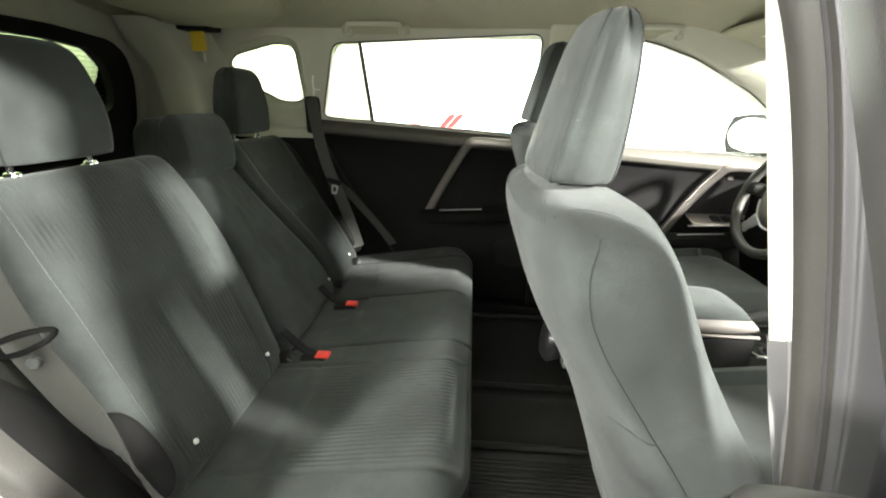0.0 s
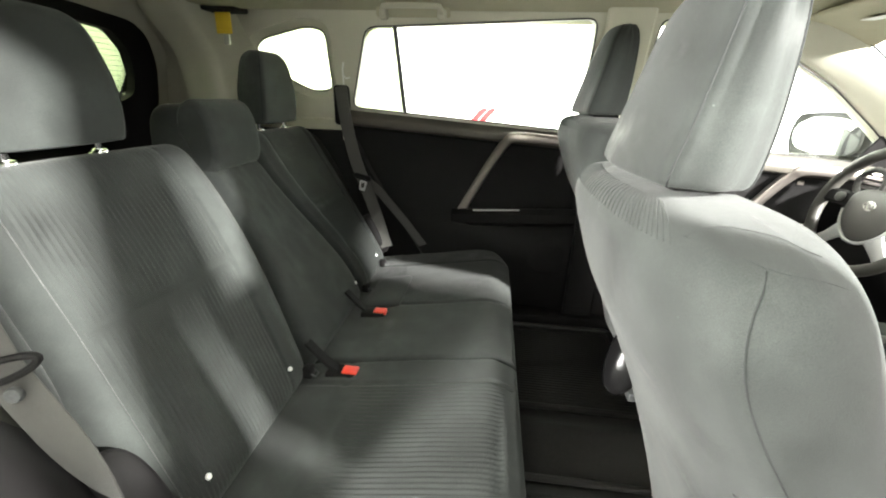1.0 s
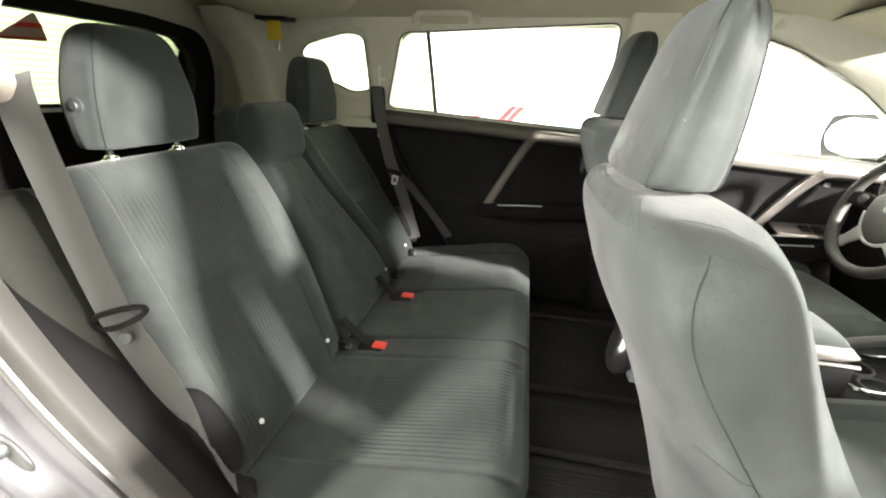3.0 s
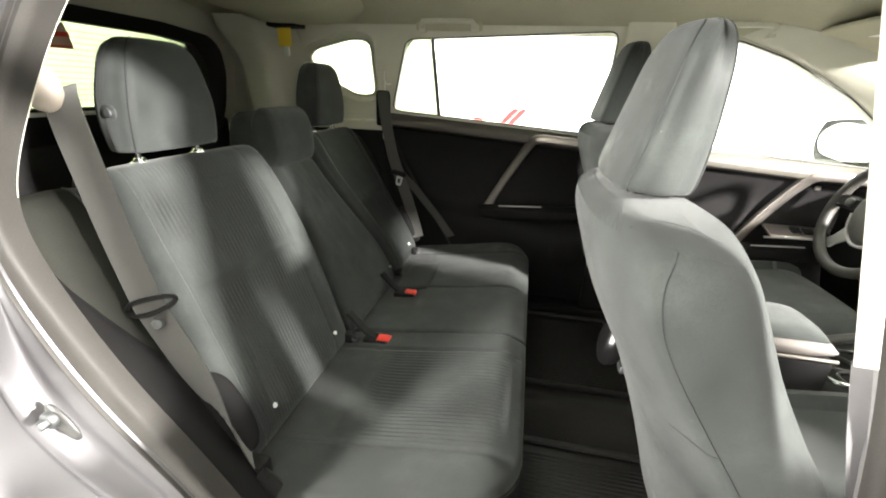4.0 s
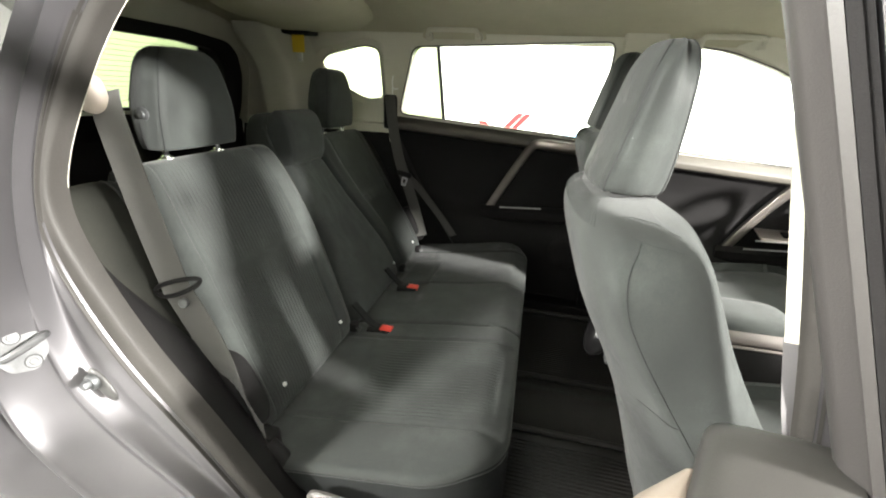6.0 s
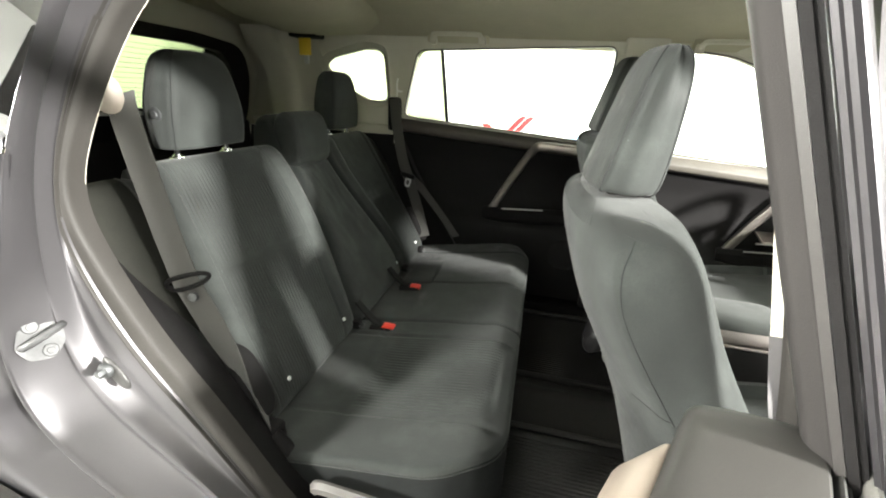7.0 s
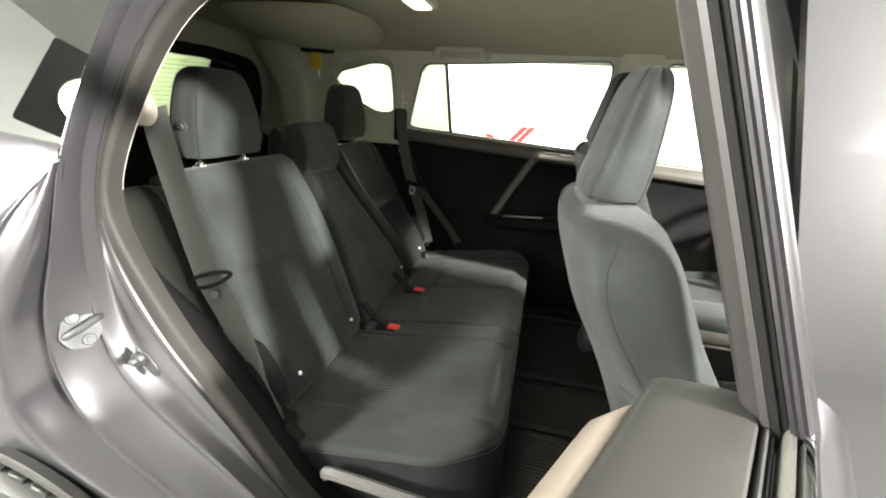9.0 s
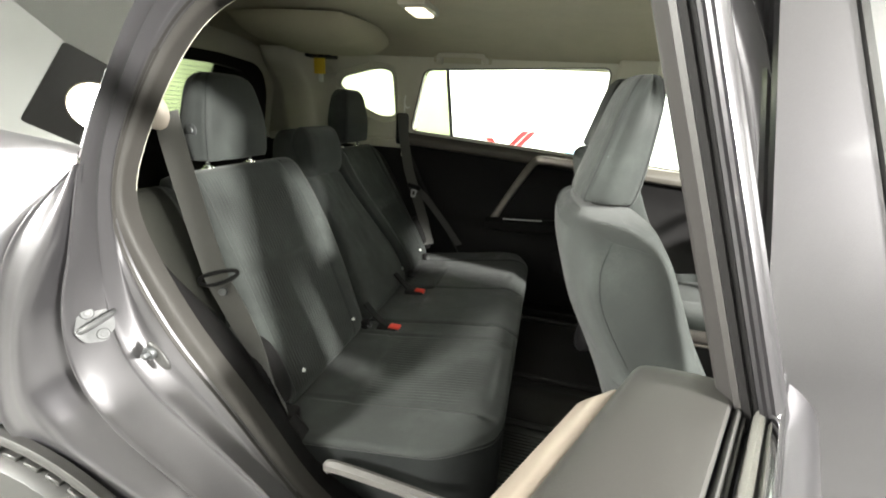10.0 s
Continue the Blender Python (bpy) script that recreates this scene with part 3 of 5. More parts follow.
            q = r + bow * 4 * t * (1 - t)
            out.append((cx + (nx - cx) * t + ex * q, cy + (ny - cy) * t + ey * q))
    return out


def loft_plan(stations, y, r, per=5, n=6, bow=0.0):
    """Smooth solid through plan sections (z, xr, xf, half width)."""
    line = spline([(q[1], q[2], q[3]) for q in stations], per)
    zs = spline([(q[0], 0, 0) for q in stations], per)
    rows = []
    for p, z in zip(line, zs):
        rows.append([(a, y + b, z.x) for a, b in section(p.x, p.y, p.z, min(r, p.z * 0.9, (p.y - p.x) * 0.48), n, bow)])
    return rows


def headrest(parent, y, stations, post_x, post_z, button=None, r=0.024, metal=None, bow=0.004):
    """A padded head restraint of flat panels, piped at its edges, on two chrome posts."""
    rows = loft_plan(stations, y, r, bow=bow)
    ob = part("headrest", grid(rows, False, True, caps=True), CLOTH, parent, sharp=60)
    n = len(rows[0]) // 4
    for corner in range(4):
        i = corner * n + 3
        line = [Vector(q[i]) + (Vector(q[i]) - Vector((sum(v[0] for v in q) / len(q), y, q[i][2]))).normalized() * 0.0004 for q in rows[3:-4]]
        part("piping", tube(line, 0.0013, 6, (0, 1, 0)), THREAD, ob, "dark stitched seam")
    for q in (-0.075, 0.075):
        part("post", join(tube([(post_x - 0.01, y + q, post_z - 0.08), (post_x, y + q, post_z + 0.06)], 0.0055, 10),
                          disc((post_x - 0.003, y + q, post_z - 0.012), (0.1, 0, 1), 0.020, 0.012), disc((post_x - 0.002, y + q, post_z), (0.1, 0, 1), 0.012, 0.008)), metal or CHROME, ob, "" if metal else "chrome post")
    if button:
        part("button", join(disc(button, (0, -1, 0), 0.015, 0.004, 24), disc((button[0], button[1] - 0.003, button[2]), (0, -1, 0), 0.008, 0.004, 16)), STEEL, ob, "round satin metal button")
    return ob


REAR_HEAD = [(1.170, -0.785, -0.745, 0.080), (1.173, -0.795, -0.735, 0.100), (1.182, -0.800, -0.728, 0.112), (1.25, -0.808, -0.724, 0.112), (1.31, -0.806, -0.728, 0.098), (1.345, -0.802, -0.733, 0.086),
             (1.362, -0.795, -0.740, 0.073), (1.370, -0.785, -0.750, 0.055), (1.372, -0.775, -0.758, 0.03)]
headrest(bench, 0.712, REAR_HEAD, -0.762, 1.150, (-0.764, 0.5995, 1.243))
headrest(bench, 2 * C - 0.712, REAR_HEAD, -0.762, 1.150)
# the middle one: a strap-like front panel that runs over the top into a rear lobe
def lobe(line, y0, y1, r, per=5):
    """A section in (x, z), carried from y0 to y1 with rounded ends."""
    ring = [(p.x, p.z) for p in spline([(x, 0, z) for x, z in line], per, True)]
    cx, cz = sum(p[0] for p in ring) / len(ring), sum(p[1] for p in ring) / len(ring)
    rows = []
    for a in np.linspace(-90, 90, 19):
        e = 1 - math.cos(radians(a))
        y = (y0 + r if a < 0 else y1 - r) + r * math.sin(radians(a)) if a else (y0 + y1) / 2
        k = 1 - e * r / 0.11
        rows.append([(cx + (x - cx) * k, y, cz + (z - cz) * k) for x, z in ring])
    return grid(rows, False, True, caps=True)


mid_rest = part("headrest", lobe([(-0.735, 1.10), (-0.765, 1.19), (-0.785, 1.222), (-0.81, 1.229), (-0.832, 1.208), (-0.842, 1.16), (-0.838, 1.10), (-0.79, 1.085)], 0.985, 1.185, 0.03), CLOTH, bench, "low saddle-shaped cloth headrest", sharp=60)
part("centre_panel", lobe([(-0.697, 1.090), (-0.690, 1.13), (-0.696, 1.185), (-0.712, 1.226), (-0.735, 1.241), (-0.757, 1.236), (-0.772, 1.212), (-0.775, 1.16), (-0.760, 1.09), (-0.73, 1.075)], 0.990, 1.192, 0.026), CLOTH, mid_rest, sharp=60)


# ================================================================ the front seats
BACK_STATIONS = [  # z, rear middle, rear edge of the side, front, half width
    (0.46, 0.315, 0.40, 0.50, 0.250), (0.56, 0.285, 0.385, 0.49, 0.262), (0.68, 0.245, 0.35, 0.455, 0.268), (0.80, 0.198, 0.288, 0.415, 0.270), (0.90, 0.152, 0.222, 0.352, 0.270),
    (0.985, 0.107, 0.168, 0.302, 0.270), (1.05, 0.083, 0.135, 0.272, 0.268), (1.105, 0.066, 0.122, 0.247, 0.262), (1.138, 0.064, 0.125, 0.228, 0.248), (1.158, 0.072, 0.125, 0.215, 0.215),
    (1.168, 0.088, 0.125, 0.200, 0.165), (1.173, 0.11, 0.13, 0.185, 0.11), (1.174, 0.13, 0.14, 0.165, 0.05)]


def eased_open(line, n=6):
    """Softens an open line between its ends."""
    for _ in range(n):
        line = [line[0]] + [(line[i - 1] + 2 * line[i] + line[i + 1]) / 4 for i in range(1, len(line) - 1)] + [line[-1]]
    return line


def front_seat(yc, dx, dz, label):
    seat = thing("front_seat", (0.45 + dx, yc, 0.36), label, "car seat", "front seats")
    line = spline([(q[1], q[2], q[3]) for q in BACK_STATIONS], 6)
    size = spline([(q[0] + dz, q[4], 0) for q in BACK_STATIONS], 6)
    rows = []
    for p, q in zip(line, size):
        z, hw = q.x, q.y
        xr, xs, xf = p.x + dx, p.y + dx, p.z + dx
        half = [(xr, 0.0), (xr + 0.004, 0.45 * hw), (xr + 0.30 * (xs - xr), 0.74 * hw), (xs - 0.012, 0.955 * hw), (xs + 0.012, 0.995 * hw), ((xs + xf) / 2, 1.005 * hw), (xf - 0.035, 0.985 * hw),
                (xf - 0.008, 0.92 * hw), (xf, 0.80 * hw), (xf - 0.02, 0.62 * hw), (xf - 0.035, 0.3 * hw), (xf - 0.037, 0.0)]
        ring = [(x, yc - y, z) for x, y in half] + [(x, yc + y, z) for x, y in half[-2:0:-1]]
        rows.append([tuple(v) for v in spline(ring, 3, True)])
    body = part("backrest", grid(rows, False, True, caps=True), CLOTH, seat, sharp=70)

    def on(z, k, out=0.0006):
        """A point of the back at a height, k of the way round."""
        i = min(range(len(rows)), key=lambda j: abs(rows[j][0][2] - z))
        i = min(i, len(rows) - 2)
        if rows[i][0][2] > z and i:
            i -= 1
        z0, z1 = rows[i][0][2], rows[i + 1][0][2]
        t = (z - z0) / (z1 - z0)
        j = int(k)
        m = len(rows[0])
        a = Vector(rows[i][j % m]).lerp(Vector(rows[i][(j + 1) % m]), k - j)
        b = Vector(rows[i + 1][j % m]).lerp(Vector(rows[i + 1][(j + 1) % m]), k - j)
        v = a.lerp(b, t)
        away = v - Vector((0.2 + dx + 0.35 * (1.1 - z), yc, z))
        return v + away.normalized() * out

    m = len(rows[0])
    for flip in (1, -1):
        side = ((0.50, 11.4), (0.70, 11.6), (0.90, 11.7), (0.98, 11.6), (1.03, 11.15), (1.052, 11.0), (1.075, 11.5), (1.097, 11.8), (1.141, 12.6))
        along_shoulder = ((7.6, 1.152), (10.0, 1.153), (12.6, 1.141), (15.0, 1.139), (18.0, 1.135), (20.5, 1.125), (23.0, 1.108))
        upper = ((7.6, 1.152), (9.0, 1.1605), (11.5, 1.163), (15.0, 1.160), (19.0, 1.150))
        at_z = lambda knots, z: float(np.interp(z, [q[0] for q in knots], [q[1] for q in knots]))
        heights = list(np.linspace(0.50, 1.141, 44))
        ways = eased_open([at_z(side, z) for z in heights], 24)
        part("seam", tube([on(z + dz, flip * k % m, 0.0003) for z, k in zip(heights, ways)], 0.0010, 5, (0.2, 1, 0.1)), THREAD, body, "dark stitched seam")
        part("seam", tube([on(0.885 + dz + 0.004 * math.sin(k), flip * k % m, 0.0002) for k in np.linspace(7.2, 11.6, 12)], 0.0008, 5), THREAD, body, "dark stitched seam")
        for knots in (along_shoulder, upper):
            line = [on(at_z(knots, k) + dz, flip * k % m, 0.0004) for k in np.linspace(knots[0][0], knots[-1][0], 26)]
            part("piping", tube(eased_open(line), 0.0007, 6, (0.2, 0.4, 1)), CLOTH, body, "raised seam over the shoulder")
    fine = [tube([on(z, k % m, 0.0004) for z in np.linspace(1.143 + dz, 1.1685 + dz, 8)], 0.0007, 6, (0, 1, 0)) for k in np.linspace(-6.8, 6.8, 40)]
    for bead in fine:
        part("rib", bead, CLOTH, body)
    top = [(z + dz, a + dx, b + dx, c) for z, a, b, c in ((1.179, 0.125, 0.165, 0.09), (1.180, 0.108, 0.182, 0.118), (1.188, 0.099, 0.194, 0.130), (1.24, 0.112, 0.203, 0.128), (1.315, 0.132, 0.210, 0.116),
                                                     (1.358, 0.144, 0.212, 0.106), (1.384, 0.155, 0.210, 0.094), (1.397, 0.165, 0.205, 0.078), (1.403, 0.176, 0.198, 0.050))]
    headrest(seat, yc, top, 0.150 + dx, 1.178 + dz, r=0.022, metal=PLASTIC, bow=0.009)
    part("headrest_base", rbox(0.122 + dx, 0.190 + dx, yc - 0.100, yc + 0.100, 1.168 + dz, 1.186 + dz, 0.005), PLASTIC, seat, "black plastic plate under the headrest")
    part("seat_cushion", pillow(0.54, 0.54, 0.10, lambda x, y, z: (0.70 + dx + y, yc + x, 0.56 + dz + 0.12 * y + z + 0.03 * (abs(x) > 0.2)), nx=24, ny=20, c=0.15, k=6, r=2.4, tb=0.10), CLOTH, seat)
    part("base", rbox(0.47 + dx, 0.88 + dx, yc - 0.2, yc + 0.2, 0.352, 0.47 + dz, 0.02), PLASTIC, seat)
    for q in (-0.19, 0.19):
        part("rail", rbox(0.42 + dx, 0.95 + dx, yc + q - 0.02, yc + q + 0.02, 0.352, 0.385, 0.006), STEEL, seat, "steel seat rail")
    return seat


passenger = front_seat(0.69, 0.0, 0.0, "charcoal cloth front passenger seat with a tall headrest")
cap_at = Matrix.Translation((0.203, 0.812, 0.816)) @ Vector((-0.45, -0.78, 0.42)).to_track_quat("Z", "Y").to_matrix().to_4x4()
knob = part("recliner_cover", moved(pillow(0.070, 0.155, 0.022, lambda x, y, z: (x + 0.10 * y, y, z), nx=12, ny=14, c=0.95, k=3, r=2.0, tb=0.02), cap_at), GLOSS_BLACK, passenger, "glossy black plastic cover")
part("latch", rbox(0.226, 0.248, 0.822, 0.852, 0.704, 0.724, 0.004), STEEL, knob, "small bright metal latch")
front_seat(2 * C - 0.69, 0.065, 0.05, "charcoal cloth driver's seat behind the steering wheel")

# ================================================================ far doors
OPEN_XZ = [(-0.25, 0.49), (-0.355, 0.576), (-0.46, 0.736), (-0.556, 0.851), (-0.615, 0.943), (-0.67, 1.057), (-0.686, 1.13), (-0.68, 1.208)]


def rear_edge(z):
    zs, xs = [q[1] for q in OPEN_XZ], [q[0] for q in OPEN_XZ]
    return float(np.interp(z, zs, xs)) + 0.02


def door_y(d):
    """The panel's depth, d under the window line: a soft shelf above, a hollow in the middle, a fuller pocket below."""
    y = 1.750 + 0.012 * math.exp(-((d - 0.0) / 0.02) ** 2)
    y += 0.055 / (1 + math.exp(-(d - 0.10) / 0.035))
    y -= 0.050 / (1 + math.exp(-(d - 0.40) / 0.02))
    return y - 0.034 * smooth(0.0, 0.042, d) * (1 - smooth(0.058, 0.078, d))


def far_door(name, x0, x1, slant, label):
    door = thing(name, ((x0 + x1) / 2, 1.80, 0.40), label, "car door", "doors of the driver's side")
    rows = []
    for d in list(np.linspace(0.003, 0.087, 19)) + list(np.linspace(0.10, 0.74, 50)):
        row = []
        for u in np.linspace(0, 1, 30):
            z = BELT(0.5 * (x0 + x1)) - d
            xa = max(x0, rear_edge(z)) if slant else x0
            x = xa + (x1 - xa) * u
            zz = BELT(x) - d
            e = min(u, 1 - u) * (x1 - xa)
            row.append((x, door_y(d) + 0.03 * math.exp(-e / 0.008), zz))
        rows.append(row)
    part("door_panel", join(grid(rows[14:]), grid([[(x, y + 0.06, z) for x, y, z in r] for r in rows])), PLASTIC, door)
    part("top_shelf", grid(rows[:15]), LIT_SHELF, door, "soft brown-grey shelf under the window, window light in its colour", sharp=60)
    return door


def silver_strip(door, dx, dz, run):
    line = [(-0.205 + dx, 1.800, 0.780 + dz), (-0.130 + dx, 1.788, 0.925 + dz), (-0.060 + dx, 1.762, 1.050 + dz), (-0.028 + dx, 1.742, 1.103 + dz), (-0.010 + dx, 1.728, 1.124 + dz), (0.020 + dx, 1.722, 1.130 + dz), (0.09 + dx, 1.718, 1.127 + dz), (run + dx, 1.714, 1.114 + dz)]
    strip = part("handle_strip", sweep(spline(line, 8), flat(0.036, 0.024, 0.35), (0, -1, 0)), SILVER, door, "satin silver handle strip", sharp=50)
    part("armrest", sweep(spline([(-0.22 + dx, 1.80, 0.79 + dz), (-0.10 + dx, 1.775, 0.80 + dz), (0.12 + dx, 1.765, 0.815 + dz), (run + dx, 1.775, 0.82 + dz)], 6), flat(0.055, 0.07, 0.7), (0, 0, 1)), PLASTIC, door)
    part("pull_edge", tube([(-0.135 + dx, 1.752, 0.833 + dz), (0.05 + dx, 1.744, 0.846 + dz)], 0.0035, 8), TONGUE, door, "thin bright edge of the door pull")
    return strip


rear_left = far_door("rear_door", -0.66, 0.295, True, "closed black rear door panel with silver handle strip")
front_left = far_door("front_door", 0.36, 1.33, False, "closed black driver's door panel with silver handle strip")
silver_strip(rear_left, 0.0, 0.0, 0.27)
silver_strip(front_left, 1.025, -0.072, 0.24)
part("lock_button", join(disc((0.048, 1.797, 1.052), (0, -1, 0), 0.017, 0.006, 16), rbox(0.040, 0.056, 1.786, 1.794, 1.046, 1.058, 0.002)), PLASTIC, rear_left)
part("speaker_bulge", pillow(0.16, 0.15, 0.022, lambda x, y, z: (0.175 + x, 1.768 - z, 0.64 + y), 12, 12, 0.8, 4, 2.2, 0.01), PLASTIC, rear_left)
part("lock_switch", join(rbox(1.052, 1.074, 1.772, 1.80, 0.996, 1.016, 0.003)), SILVER, front_left, "small square lock switch")
slope = lambda x, y, z: (x, y, z + 0.30 * (y - 1.745))
switch = part("switch_plate", mapped(rbox(0.925, 1.17, 1.712, 1.795, 0.822, 0.832, 0.004), slope), SILVER, front_left, "silver window switch plate")
part("plate_edge", tube([(0.905, 1.712, 0.812), (1.17, 1.712, 0.822)], 0.0035, 8), TONGUE, front_left, "bright edge of the armrest plate")
for k in range(3):
    part("window_switch", mapped(rbox(1.010 + 0.045 * k, 1.046 + 0.045 * k, 1.735, 1.772, 0.830, 0.838, 0.003), slope), PLASTIC, switch)
# glass and dividers
for door, outline, names in ((rear_left, REAR_WIN, "pane"), (front_left, FRONT_WIN, "pane")):
    p = part(names, plate([(x * 1.0, z) for x, z in outline], [], lambda x, z, d: (x, left_y(z) + 0.026 + d, z), 0.004), GLASS, door)
    p.visible_shadow = False
p = part("fixed_pane", plate([(-0.60, 1.215), (-0.42, 1.203), (-0.438, 1.482), (-0.532, 1.476)], [], lambda x, z, d: (x, left_y(z) + 0.020 + d, z), 0.003), GLASS_DARK, rear_left, "greenish fixed window pane")
p.visible_shadow = False
part("divider", sweep([(-0.416, left_y(1.19) + 0.02, 1.19), (-0.436, left_y(1.49) + 0.02, 1.49)], flat(0.014, 0.016, 0.4), (0, -1, 0)), RUBBER, rear_left, "black window divider bar")
for door, outline in ((rear_left, REAR_WIN), (front_left, FRONT_WIN)):
    line = [(x, left_y(z) - 0.002, z) for x, z in outline]
    part("window_seal", tube(line, 0.0026, 6, (0, 1, 0), True), RUBBER, door)
p = part("quarter_pane", plate(QUARTER, [], lambda x, z, d: (x, left_y(z) + 0.026 + d, z), 0.004), GLASS_DARK, side)
p.visible_shadow = False
part("quarter_seal", tube([(x, left_y(z) + 0.022, z) for x, z in QUARTER], 0.0028, 6, (0, 1, 0), True), RUBBER, side)
part("pillar_cover", sweep(spline([(0.33, 1.735, 1.10), (0.33, 1.663, 1.40), (0.33, 1.635, 1.52), (0.33, 1.615, 1.60)], 6), flat(0.15, 0.016, 1.0), (0, -1, 0)), TRIM_LIGHT, side)
part("pillar_cover", sweep(spline([(0.33, 1.742, 0.36), (0.335, 1.748, 0.80), (0.33, 1.737, 1.10)], 6), flat(0.12, 0.03, 0.6), (0, -1, 0)), PLASTIC, side, "black lower pillar cover")
single("sill_trim", rbox(-0.30, 1.30, 1.70, 1.80, 0.345, 0.405, 0.012), PLASTIC, "black plastic sill trim along the far doors", "sill", kind="structure")

# ================================================================ near side: doorway, quarter panel
SEAL_LINE = [(0.22, 0.36, 0.43), (-0.10, 0.35, 0.44), (-0.25, 0.34, 0.49), (-0.355, 0.33, 0.576), (-0.46, 0.33, 0.736), (-0.556, 0.33, 0.851), (-0.615, 0.33, 0.943), (-0.665, 0.33, 1.050),
             (-0.686, 0.333, 1.130), (-0.680, 0.35, 1.208), (-0.64, 0.387, 1.332), (-0.585, 0.416, 1.431), (-0.50, 0.435, 1.50), (-0.30, 0.445, 1.540), (0.00, 0.44, 1.55), (0.12, 0.385, 1.51),
             (0.200, 0.328, 1.40), (0.249, 0.320, 1.25), (0.302, 0.314, 1.05), (0.338, 0.312, 0.85), (0.340, 0.33, 0.62)]
ROUND_LINE = [(0.24, 0.29, 0.395), (-0.10, 0.29, 0.405), (-0.27, 0.288, 0.50), (-0.40, 0.285, 0.645), (-0.51, 0.285, 0.730), (-0.596, 0.285, 0.797), (-0.660, 0.285, 0.871), (-0.672, 0.285, 0.964),
              (-0.672, 0.287, 1.07), (-0.672, 0.305, 1.205), (-0.635, 0.340, 1.335), (-0.585, 0.365, 1.44), (-0.50, 0.38, 1.525), (-0.30, 0.39, 1.565), (0.01, 0.39, 1.575), (0.14, 0.33, 1.54),
              (0.216, 0.280, 1.41), (0.266, 0.274, 1.25), (0.318, 0.265, 1.05), (0.345, 0.265, 0.85), (0.355, 0.285, 0.60)]
EDGE_LINE = [(0.27, 0.25, 0.36), (-0.10, 0.25, 0.37), (-0.33, 0.24, 0.50), (-0.48, 0.225, 0.645), (-0.563, 0.225, 0.703), (-0.645, 0.225, 0.766), (-0.703, 0.225, 0.860), (-0.692, 0.225, 0.990),
             (-0.645, 0.230, 1.09), (-0.640, 0.258, 1.215), (-0.612, 0.302, 1.340), (-0.572, 0.335, 1.446), (-0.48, 0.36, 1.55), (-0.30, 0.37, 1.59), (0.01, 0.37, 1.60), (0.17, 0.35, 1.565),
             (0.236, 0.300, 1.42), (0.284, 0.262, 1.25), (0.334, 0.245, 1.05), (0.366, 0.245, 0.85), (0.376, 0.26, 0.57)]
body = thing("car_body", (0, 0.3, 0.4), "dark grey metallic car body round the open rear doorway", "car body")


def eased(line, n=14):
    """Takes the small kinks out of a closed line."""
    for _ in range(n):
        line = [(line[i - 1] + 2 * line[i] + line[(i + 1) % len(line)]) / 4 for i in range(len(line))]
    return line


A_LINE, B_LINE, E_LINE = (eased(spline(q, 8, True), n) for q, n in ((SEAL_LINE, 30), (ROUND_LINE, 40), (EDGE_LINE, 24)))
CENTRE = Vector((-0.2, 0.3, 1.0))


def between(p, q, t, dy, push=0.0):
    v = p.lerp(q, t)
    out = Vector((v.x - CENTRE.x, 0, v.z - CENTRE.z)).normalized()
    return v + Vector((0, dy, 0)) + out * push


def profile(*knots, per=4):
    """A smooth section through (way, depth) knots."""
    return [(p.x, p.y) for p in spline([(t, d, 0) for t, d in knots], per)]


# from the seal: a flat band, a hollow, the rounded ridge, a flat recess, then a crisp outer edge
jamb = [[between(a, b, t, dy) for a, b in zip(A_LINE, B_LINE)] for t, dy in
        profile((0.0, 0.014), (0.07, 0.006), (0.15, -0.003), (0.30, 0.000), (0.50, 0.004), (0.66, 0.010), (0.78, 0.012), (0.88, 0.004), (0.95, -0.004), (1.0, -0.0065))]
jamb += [[between(b, e, t, dy) for b, e in zip(B_LINE, E_LINE)] for t, dy in
         profile((0.0, -0.0065), (0.07, -0.005), (0.15, 0.0), (0.26, 0.006), (0.45, 0.009), (0.70, 0.009), (0.88, 0.006), (0.955, 0.0015), (0.985, -0.002), (1.0, -0.003))[1:]]
part("door_jamb", grid(jamb, False, True), JAMB, body, "dark grey metallic painted door frame", sharp=60)
shallow = [0.030 - 0.019 * smooth(120, 130, i) * (1 - smooth(152, 166, i)) for i in range(len(A_LINE))]  # less deep along the centre pillar
strip = [[between(a, b, t, min(dy, q), -0.008 * smooth(0.06, -0.08, t)) for a, b, q in zip(A_LINE, B_LINE, shallow)] for t, dy in
         profile((-0.10, 0.030), (-0.10, 0.018), (-0.075, 0.006), (-0.03, 0.0005), (0.03, -0.0015), (0.07, -0.0010), (0.088, 0.002), (0.096, 0.012), (0.118, 0.012), (0.126, 0.000), (0.145, -0.0055), (0.175, -0.0055), (0.20, -0.001), (0.25, 0.002), (0.41, 0.0035), (0.44, 0.008))]
part("weatherstrip", grid(strip, False, True), SEAL, body, "dark rubber door seal with two soft beads", sharp=75)
lip = [between(a, b, -0.12, 0.028, -0.008) for a, b in zip(A_LINE, B_LINE)]
n0, n1 = 8 * 8 + 2, 15 * 8 + 4
part("trim_edge", tube(lip[n0:n1], 0.0006, 8, (0, 1, 0)), TRIM_LIGHT, body, "light edge of the pillar trim")


